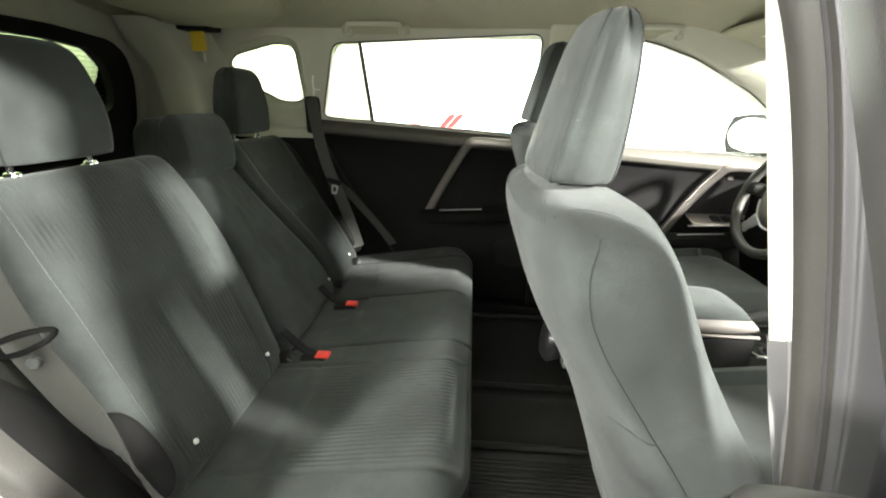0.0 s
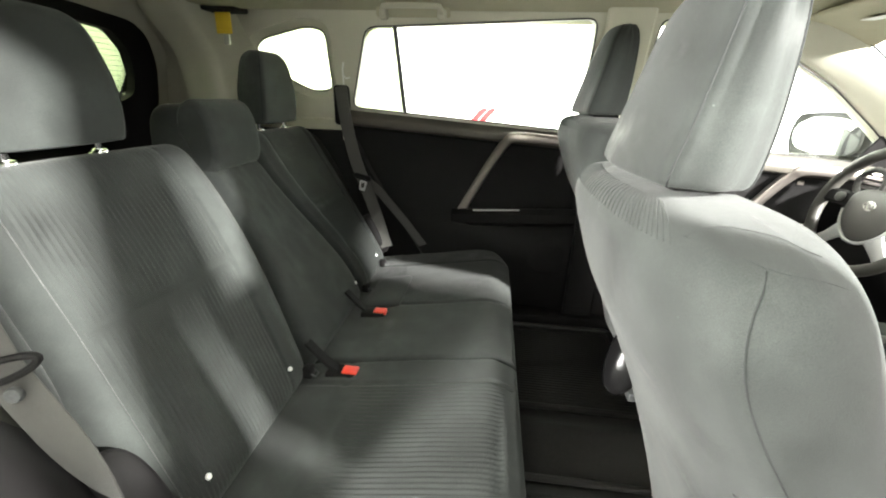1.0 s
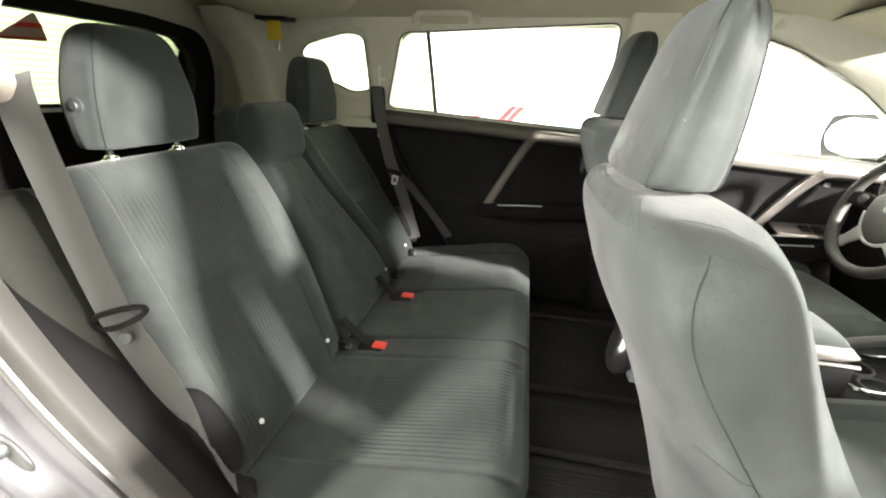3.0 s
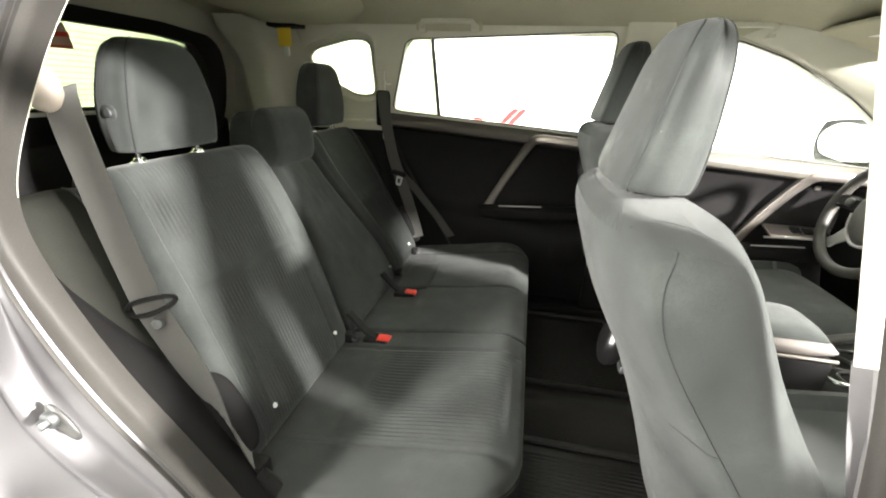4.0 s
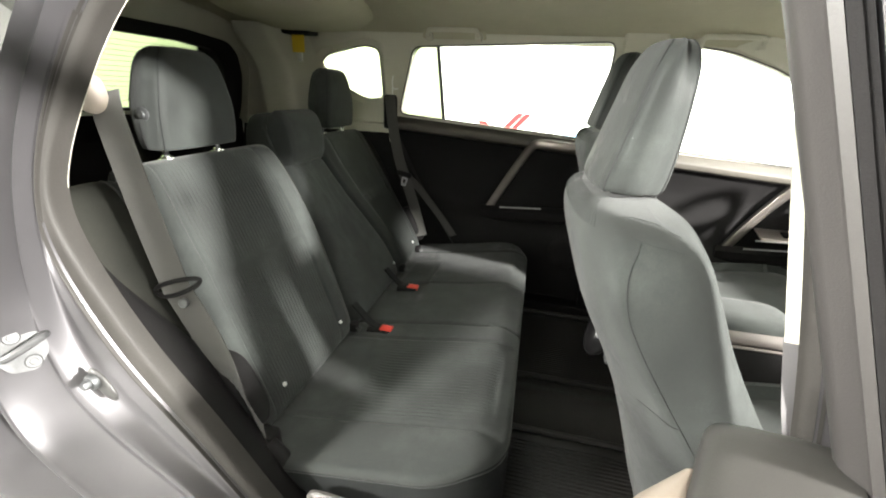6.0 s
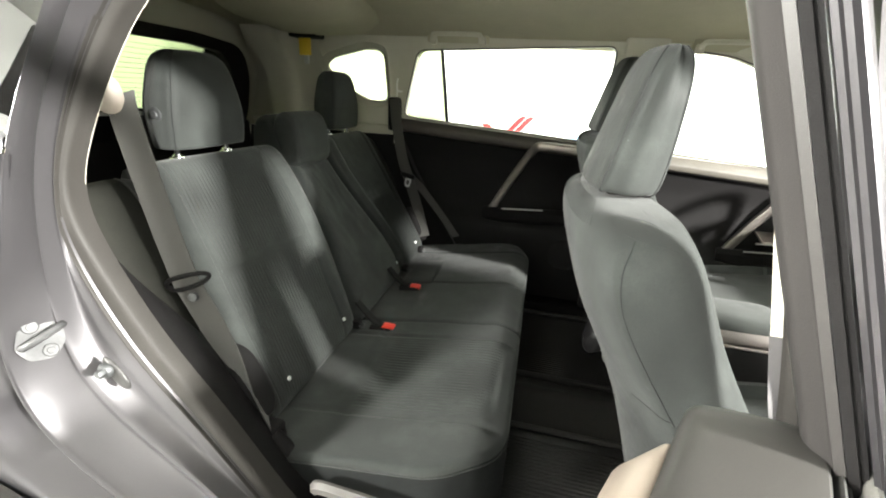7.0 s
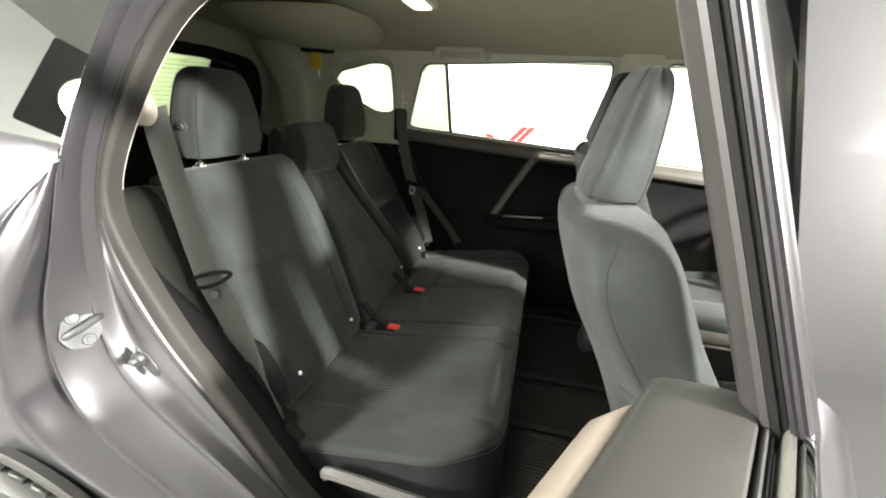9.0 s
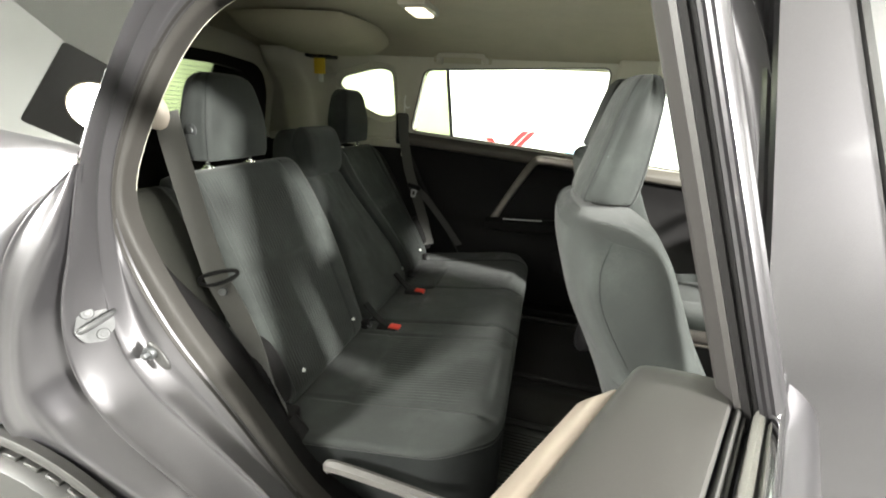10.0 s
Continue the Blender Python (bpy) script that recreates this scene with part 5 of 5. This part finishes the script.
for y, x, z, g in ((0.910, -0.383, 0.644, 1.0), (1.192, -0.385, 0.651, 1.0)):
    buckle = thing("belt_buckle", (x, y, z - 0.04), "black seat belt buckle with a red release button", "belt buckle", "rear belt buckles")
    part("case", rbox(x - 0.048, x + 0.026, y - 0.022, y + 0.022, z - 0.035, z + 0.001, 0.006), PLASTIC, buckle)
    part("button", rbox(x - 0.010, x + 0.0275, y - 0.0155, y + 0.0155, z - 0.012, z + 0.0045, 0.004), RED, buckle, "red release button")
for y in (0.560, 0.838, 1.295, 1.548):
    part("anchor_tag", disc(back(0.033, y, -0.004), (0.883, 0, 0.47), 0.0055, 0.005, 14), WHITE, bench, "small white anchor marker")
for y in (0.880, 1.335, 1.558):
    lug = part("anchor_bracket", rbox(-0.475, -0.452, y - 0.013, y + 0.013, 0.640, 0.668, 0.005), PLASTIC, bench, "black child seat anchor guide")
    part("anchor_bar", tube([(-0.456, y - 0.010, 0.655), (-0.443, y - 0.008, 0.648), (-0.443, y + 0.008, 0.648), (-0.456, y + 0.010, 0.655)], 0.0022, 6), STEEL, lug, "thin steel anchor bar")
for y, x0 in ((0.925, -0.455), (1.205, -0.455)):
    part("buckle_stalk", sweep(spline([(x0 - 0.03, y + 0.004, 0.70), (x0, y, 0.672), (x0 + 0.03, y - 0.006, 0.650), (x0 + 0.06, y - 0.010, 0.638)], 5), flat(0.030, 0.008, 0.8), (0.5, 0, 0.85)), PLASTIC, bench, "black buckle stalk")
part("flap", pillow(0.235, 0.120, 0.012, lambda x, y, z: seat_top(-0.385 + y, 1.340 + x + 0.10 * y, z + 0.001), 14, 12, 0.1, 8, 2.2, 0.006), CLOTH, bench, "cloth flap over the buckle pocket")
part("fold_lever", sweep(spline([(-0.322, 0.384, 0.606), (-0.306, 0.376, 0.622), (-0.23, 0.374, 0.620), (-0.15, 0.374, 0.612), (-0.04, 0.376, 0.596)], 6), flat(0.026, 0.022, 0.7), (0, -1, 0.2)), LEVER, bench, "grey plastic release lever")
edge = [(x, 0.4125, 0.6795 + 0.15 * x) for x in np.linspace(-0.46, -0.15, 16)]
edge += [(-0.147 + 0.1665 * math.sin(a), 0.579 - 0.1670 * math.cos(a), 0.6795 + 0.15 * (-0.147 + 0.165 * math.sin(a)) - 0.030 * smooth(-0.08, 0.02, -0.147 + 0.1655 * math.sin(a)) ** 2) for a in np.linspace(0.03, 1.5, 16)]
part("piping", tube(edge, 0.0014, 6), CLOTH, bench, "piped edge of the cushion")

# ================================================================ headliner fittings
def grip(name, x0, x1, y, z, sy, label):
    g = thing(name, ((x0 + x1) / 2, y, z), label, "grab handle", "grab handles")
    well = rounded([(x0 - 0.030, z - 0.016), (x1 + 0.030, z - 0.016), (x1 + 0.022, z + 0.026), (x0 - 0.022, z + 0.026)], 0.012)
    part("well", plate(well, [], lambda x, zz, d: (x, y + sy * (0.004 - 0.6 * (zz - z) - 0.004 + d), zz), 0.006), HEADLINER, g, "shallow well round the handle")
    line = [(x0, y - 0.004 * sy, z - 0.010), (x0, y - 0.020 * sy, z - 0.004), (x0 + 0.004, y - 0.030 * sy, z + 0.004), (x0 + 0.022, y - 0.034 * sy, z + 0.010), (x1 - 0.022, y - 0.034 * sy, z + 0.010), (x1 - 0.004, y - 0.030 * sy, z + 0.004), (x1, y - 0.020 * sy, z - 0.004), (x1, y - 0.004 * sy, z - 0.010)]
    part("bar", sweep(spline(line, 5), flat(0.017, 0.011, 0.8), (0, 0.9 * sy, 0.4)), TRIM_LIGHT, g)
    for x in (x0, x1):
        part("foot", rbox(x - 0.014, x + 0.014, y - 0.014, y + 0.012, z - 0.026, z + 0.006, 0.007), TRIM_LIGHT, g)
    return g


grip("grab_handle", -0.462, -0.268, 1.638, 1.523, 1, "beige plastic grab handle above the rear window")
grip("grab_handle", 0.500, 0.690, 1.632, 1.518, 1, "beige plastic grab handle above the driver's window")
grip("grab_handle", -0.475, -0.395, 2 * C - 1.60, 1.528, -1, "beige plastic grab handle above the open doorway")
lamp_ob = thing("dome_lamp", (-0.37, C, 1.58), "small rectangular dome lamp, lit warm", "ceiling lamp")
part("bezel", rbox(-0.415, -0.335, C - 0.075, C + 0.075, 1.580, 1.600, 0.005), TRIM_LIGHT, lamp_ob)
part("lens", rbox(-0.402, -0.348, C - 0.045, C + 0.060, 1.574, 1.583, 0.003), LAMP, lamp_ob, "glowing warm white lens")
visor = thing("sun_visor", (0.87, 1.42, 1.47), "beige fabric sun visor folded up, pale label", "sun visor")
part("panel", pillow(0.40, 0.17, 0.010, lambda x, y, z: (0.885 + y, 1.42 + x, 1.497 - 0.20 * y - z), 12, 10, 0.3, 8, 2.2, 0.008), HEADLINER, visor)
part("label", rbox(0.86, 0.895, 1.30, 1.46, 1.482, 1.4835, 0.0005), WHITE, visor, "pale paper label")
part("clip", rbox(0.92, 0.94, 1.22, 1.26, 1.468, 1.484, 0.004), WHITE, visor)

# ================================================================ front of the cabin
window_edge = spline([(1.42, 1.755, 1.06), (1.305, 1.742, 1.135), (1.208, 1.728, 1.203), (1.02, 1.694, 1.330), (0.786, 1.662, 1.443), (0.62, 1.645, 1.50)], 8)
screen_edge = spline([(1.62, 1.69, 1.00), (1.46, 1.665, 1.125), (1.284, 1.635, 1.252), (1.084, 1.615, 1.394), (0.97, 1.605, 1.462), (0.80, 1.58, 1.535)], 8)
rows = []
for a, b in zip(window_edge, screen_edge):
    n = Vector((-0.35, -0.75, 0.55)) * 0.5
    rows.append([a + Vector((0.01, 0.03, 0)), a, a.lerp(b, 0.06) + n * 0.022, a.lerp(b, 0.3) + n * 0.045, a.lerp(b, 0.6) + n * 0.045, a.lerp(b, 0.92) + n * 0.018, b, b + Vector((0.02, 0.03, 0.005))])
shape = grid(rows)
part("front_pillar", shape, TRIM_LIGHT, side, "pale plastic windscreen pillar", sharp=70)
single("windscreen_pillar", mirror_y(shape), TRIM_LIGHT, "pale plastic windscreen pillar", "pillar", kind="structure")
screen = single("window_1", grid([[(1.02 + 0.72 * v, C + (0.56 + 0.10 * v) * u, 1.505 - 0.50 * v + 0.03 * (1 - u * u)) for u in np.linspace(-1, 1, 12)] for v in (0, 0.5, 1)]), GLASS, "clear curved windscreen", "windscreen", kind="structure")
screen.visible_shadow = False
single("screen_seal", tube([p + Vector((0.004, -0.004, 0.002)) for p in screen_edge[:34]] + spline([(0.985, 1.585, 1.475), (1.0, 1.45, 1.50), (1.00, C, 1.525)], 8), 0.003, 6), RUBBER, "black windscreen seal", "seal", kind="structure")

dash = thing("dashboard", (1.3, C, 0.5), "black moulded dashboard with round side vents", "dashboard")
rows = []
for y in np.linspace(C - 0.70, C + 0.70, 40):
    hump = 0.05 * math.exp(-((y - 1.42) / 0.16) ** 2)
    rows.append([(x - 0.02 * abs((y - C) / 0.7) ** 2, y, z) for x, z in ((1.30, 0.50), (1.20, 0.62), (1.16, 0.78), (1.17, 0.90), (1.16, 0.985), (1.18, 1.01 + hump * 0.6), (1.24, 1.03 + hump), (1.38, 1.035 + hump * 0.6), (1.60, 1.01), (1.76, 0.99))])
part("moulding", grid(rows), PLASTIC, dash, sharp=60)
vent = part("vent", tube([(1.148 + 0.01 * math.sin(a), 1.595 + 0.050 * math.cos(a), 1.040 + 0.044 * math.sin(a)) for a in np.linspace(0, 2 * math.pi, 28, endpoint=False)], 0.010, 8, (1, 0, 0), True), PLASTIC_GREY, dash, "round vent with a dark grey ring")
for k in range(4):
    part("slat", rbox(1.150, 1.162, 1.555, 1.635, 1.014 + 0.016 * k, 1.020 + 0.016 * k, 0.002), PLASTIC, vent)
part("trim_strip", sweep(spline([(1.15, 1.56, 0.90), (1.16, 1.54, 0.99), (1.20, 1.50, 1.06)], 6), flat(0.02, 0.012), (-1, 0, 0)), SILVER, dash, "silver trim strip")

WHEEL_AT = Matrix.Translation((1.02, 1.410, 0.988)) @ Matrix.Rotation(radians(-73), 4, "Y")
steer = thing("steering_wheel", (1.012, 1.418, 0.82), "black three-spoke steering wheel with a silver insert", "steering wheel")
flatring = lambda r: [(r * math.cos(a), r * math.sin(a), 0.0) for a in np.linspace(0, 2 * math.pi, 56, endpoint=False)]
part("rim", moved(tube(flatring(0.183), 0.0170, 14, (0, 0, 1), True), WHEEL_AT), WHEEL_GREY, steer)
shield = [(p.x, p.y) for p in spline([(0.062, 0.0, 0), (0.058, 0.055, 0), (0.036, 0.088, 0), (-0.010, 0.088, 0), (-0.056, 0.066, 0), (-0.084, 0.030, 0), (-0.090, 0.0, 0), (-0.084, -0.030, 0), (-0.056, -0.066, 0), (-0.010, -0.088, 0), (0.036, -0.088, 0), (0.058, -0.055, 0)], 4, True)]
hub = part("hub", moved(grid([[(x * q, y * q, z) for x, y in shield] for q, z in ((0.96, -0.03), (1.0, -0.010), (0.99, -0.003), (0.95, 0.002), (0.80, 0.008), (0.5, 0.011), (0.02, 0.012))], False, True, caps=True), WHEEL_AT), WHEEL_GREY, steer, "grey padded hub", sharp=70)
ell = lambda rx, ry, n=28: [(rx * math.cos(a) + 0.012, ry * math.sin(a), 0.012) for a in np.linspace(0, 2 * math.pi, n, endpoint=False)]
part("emblem", moved(join(tube(ell(0.013, 0.018), 0.0014, 6, (0, 0, 1), True), tube(ell(0.012, 0.006, 18), 0.0012, 6, (0, 0, 1), True), tube([(0.017, -0.012, 0.012), (0.020, 0.0, 0.013), (0.017, 0.012, 0.012)], 0.0012, 6)), WHEEL_AT), CHROME, hub, "chrome oval emblem")
for sgn in (-1, 1):
    spoke = part("spoke", moved(sweep(spline([(0.01, sgn * 0.06, -0.008), (0.018, sgn * 0.12, -0.006), (0.014, sgn * 0.178, 0.0)], 5), flat(0.045, 0.02, 0.7), (0, 0, 1)), WHEEL_AT), PLASTIC, steer)
    part("button_pad", moved(pillow(0.030, 0.036, 0.006, lambda x, y, z: (0.018 + x, sgn * 0.118 + y, 0.006 + z), 8, 8, 0.8, 4, 2, 0.002), WHEEL_AT), PLASTIC_GREY, spoke)
lower_edge = [(x * 1.05 - 0.002, y * 1.05, -0.004) for x, y in shield if x < 0.0]
part("insert", moved(sweep(lower_edge, flat(0.009, 0.010, 0.6), (0, 0, 1)), WHEEL_AT), TONGUE, steer, "satin silver edge round the hub")
for sgn in (-1, 1):
    rows = [[(-0.070 - 0.052 * t + a * w, sgn * (0.058 + 0.055 * t + 0.95 * a * w), -0.006 - 0.008 * t + b) for a, b in ((0.5, -0.006), (0.5, 0.002), (0.3, 0.005), (-0.3, 0.005), (-0.5, 0.002), (-0.5, -0.006))] for t, w in ((0.0, 0.036), (0.3, 0.031), (0.7, 0.024), (1.0, 0.027))]
    part("insert", moved(grid(rows, False, True, caps=True), WHEEL_AT), TONGUE, steer, "satin silver lower spoke")
part("column", tube([(1.05, 1.418, 0.98), (1.20, 1.418, 0.91)], 0.045, 14), PLASTIC, steer)

console = thing("centre_console", (0.75, C, 0.36), "black centre console with padded armrest and cup holders", "console")
part("box", rbox(0.42, 0.74, 0.955, 1.150, 0.352, 0.735, 0.02), PLASTIC, console)
part("armrest", pillow(0.20, 0.33, 0.022, lambda x, y, z: (0.575 + y, C + x, 0.755 + z), 14, 16, 0.15, 6, 2.2, 0.025), ARMREST, console, "padded beige-grey armrest edge")
part("armrest_lid", pillow(0.180, 0.30, 0.026, lambda x, y, z: (0.578 + y, C + x + 0.006, 0.772 + z), 14, 16, 0.2, 5, 2.2, 0.010), CLOTH, console, "dark cloth top of the armrest")
part("lid_edge", tube([(0.43, C - 0.1005, 0.736), (0.735, C - 0.1005, 0.736)], 0.0045, 8), SILVER, console, "thin silver edge under the lid")
part("tray", rbox(0.74, 1.20, 0.965, 1.140, 0.352, 0.645, 0.015), PLASTIC, console)
frame_line = spline([(0.765, 0.975, 0.668), (0.765, 1.130, 0.668), (0.92, 1.130, 0.672), (1.05, 1.125, 0.690), (1.05, 0.980, 0.690), (0.92, 0.975, 0.672)], 6, True)
part("cup_frame", tube(frame_line, 0.006, 8, (0, 0, 1), True), CHROME, console, "bright frame of the cup holders")
for y in (1.012, 1.094):
    part("cup_ring", tube([(0.84 + 0.037 * math.cos(a), y + 0.037 * math.sin(a), 0.655) for a in np.linspace(0, 2 * math.pi, 24, endpoint=False)], 0.004, 6, (0, 0, 1), True), PLASTIC_GREY, console)
brake = part("hand_brake", join(tube(spline([(0.80, 1.15, 0.675), (0.90, 1.15, 0.705), (1.01, 1.15, 0.722)], 6), 0.015, 10), disc((1.01, 1.15, 0.722), (1, 0, 0.1), 0.013, 0.02, 14)), PLASTIC_GREY, console, "grey hand brake lever")
part("button", disc((1.03, 1.15, 0.724), (1, 0, 0.1), 0.008, 0.012, 12), CHROME, brake)
part("gear_lever", join(tube([(1.04, 1.06, 0.66), (1.03, 1.06, 0.76)], 0.009, 10), pillow(0.045, 0.06, 0.02, lambda x, y, z: (1.03 + z, 1.06 + x, 0.785 + y), 8, 8, 0.8, 4, 2, 0.02)), PLASTIC, console)
key = thing("key_tag", (1.08, 1.20, 0.70), "car keys with a bright yellow card hanging by the column", "key")
part("card", rbox(1.055, 1.058, 1.170, 1.215, 0.80, 0.865, 0.001), YELLOW, key)
part("fob", rbox(1.060, 1.074, 1.178, 1.212, 0.715, 0.795, 0.006), PLASTIC, key)
part("ring", tube([(1.062, 1.195 + 0.012 * math.cos(a), 0.705 + 0.012 * math.sin(a)) for a in np.linspace(0, 2 * math.pi, 16, endpoint=False)], 0.0018, 6, (1, 0, 0), True), STEEL, key)
part("stem", join(tube([(1.06, 1.195, 0.86), (1.10, 1.215, 0.875), (1.17, 1.23, 0.88)], 0.004, 6)), STEEL, key)

mirror = thing("door_mirror", (1.28, 2.05, 1.06), "dark grey door mirror showing a white reflection", "door mirror")
face = lambda a, b, d: (1.285 - 0.47 * a + 0.88 * d, 2.050 + 0.88 * a + 0.47 * d, 1.152 + b)
oval = rounded([(-0.125, -0.045), (-0.120, 0.050), (-0.06, 0.082), (0.06, 0.088), (0.115, 0.050), (0.130, 0.0), (0.105, -0.055), (0.02, -0.075), (-0.06, -0.085)], 0.05)
part("shell", pillow(0.29, 0.195, 0.004, lambda x, y, z: face(x - 0.006, y + 0.002, 0.010 - (0.9 if z < 0 else 0.2) * z), 14, 12, 0.55, 6, 2.0, 0.08), PLASTIC_GREY, mirror)
part("mirror_glass", plate([(q[0] * 0.95, q[1] * 0.94) for q in oval], [], lambda a, b, d: face(a, b, 0.0 + d), 0.004), MIRROR, mirror, "mirror glass")
part("bezel", tube([face(q[0], q[1], 0.002) for q in oval], 0.004, 6, (1, 0, 0), True), PLASTIC_GREY, mirror)
part("foot", sweep(spline([(1.37, 1.98, 1.085), (1.36, 1.88, 1.075), (1.35, 1.80, 1.065)], 5), flat(0.07, 0.04, 0.7), (0, 0, 1)), PLASTIC, mirror)
part("sail_cover", plate([(1.20, 1.085), (1.36, 1.06), (1.25, 1.20)], [], lambda x, z, d: (x, left_y(z) - 0.012 + d, z), 0.01), PLASTIC, front_left, "black mirror base cover")

# ================================================================ floor
def floor_mat(y0, y1, x0, x1, label):
    mat_ob = thing("floor_mat", ((x0 + x1) / 2, (y0 + y1) / 2, 0.352), label, "floor mat", "rear floor mats")
    part("base", rbox(x0, x1, y0, y1, 0.3525, 0.360, 0.003), MAT_RUBBER, mat_ob)
    rim = rounded([(x0 + 0.008, y0 + 0.008), (x1 - 0.008, y0 + 0.008), (x1 - 0.008, y1 - 0.008), (x0 + 0.008, y1 - 0.008)], 0.03)
    part("rim", tube([(x, y, 0.366) for x, y in rim], 0.010, 8, (0, 0, 1), True), MAT_RUBBER, mat_ob)
    k = int((y1 - y0 - 0.06) / 0.013)
    first = None
    for i in range(k):
        y = y0 + 0.03 + 0.013 * i
        if first is None:
            first = part("rib", rbox(x0 + 0.03, x1 - 0.03, y - 0.003, y + 0.003, 0.3585, 0.364, 0.0015, 1), MAT_RUBBER, mat_ob)
            ref = y
        else:
            r = first.copy()
            scene.collection.objects.link(r)
            r.matrix_basis = Matrix.Translation((0, y - ref, 0))
    return mat_ob


floor_mat(0.42, 0.93, -0.02, 0.46, "black ribbed rubber floor mat in the near footwell")
floor_mat(1.18, 1.69, -0.02, 0.46, "black ribbed rubber floor mat in the far footwell")
rows = [[(x, y, 0.352 + 0.05 * math.exp(-((y - C) / 0.075) ** 2) + (0.004 * noise.noise((x * 30, y * 30, 0)))) for y in np.linspace(C - 0.2, C + 0.2, 30)] for x in np.linspace(-0.2, 0.6, 20)]
single("floor_tunnel", grid(rows), CARPET, "low carpeted tunnel between the rear footwells", "floor", kind="structure")

# ================================================================ the studio lamp at the rear
aim = look((-2.68, -1.005, 2.18), (-0.20, 0.55, 1.05))
lamp_stand = thing("studio_lamp", (-2.70, -1.01, 0.0), "black square studio lamp head on a tripod stand", "studio lamp")
part("head", moved(rbox(-0.26, 0.26, -0.26, 0.26, 0.0, 0.12, 0.02), aim), PLASTIC_GREY, lamp_stand)
part("lens", moved(disc((0, 0, -0.012), (0, 0, -1), 0.14, 0.010, 40), aim), LAMP, lamp_stand, "bright round lens")
part("pole", tube([(-2.75, -1.04, 0.25), (-2.75, -1.04, 2.15)], 0.018, 10), PLASTIC, lamp_stand)
for k in range(3):
    a = 2.1 * k
    part("leg", tube([(-2.75, -1.04, 0.60), (-2.75 + 0.45 * math.cos(a), -1.04 + 0.45 * math.sin(a), 0.012)], 0.012, 8), PLASTIC, lamp_stand)


# a small white hook on the trim behind the far rear door
hook = thing("coat_hook", (-0.63, 1.712, 1.30), "small white plastic coat hook on the pillar trim", "hook")
part("stem", tube([(-0.625, left_y(1.367) - 0.012, 1.367), (-0.632, left_y(1.345) - 0.010, 1.345), (-0.635, left_y(1.326) - 0.004, 1.326), (-0.641, left_y(1.287) + 0.004, 1.287)], 0.0035, 8), WHITE, hook)
part("prong", tube([(-0.635, left_y(1.326) - 0.004, 1.326), (-0.622, left_y(1.315) - 0.012, 1.315), (-0.607, left_y(1.315) - 0.016, 1.318)], 0.003, 8), WHITE, hook)
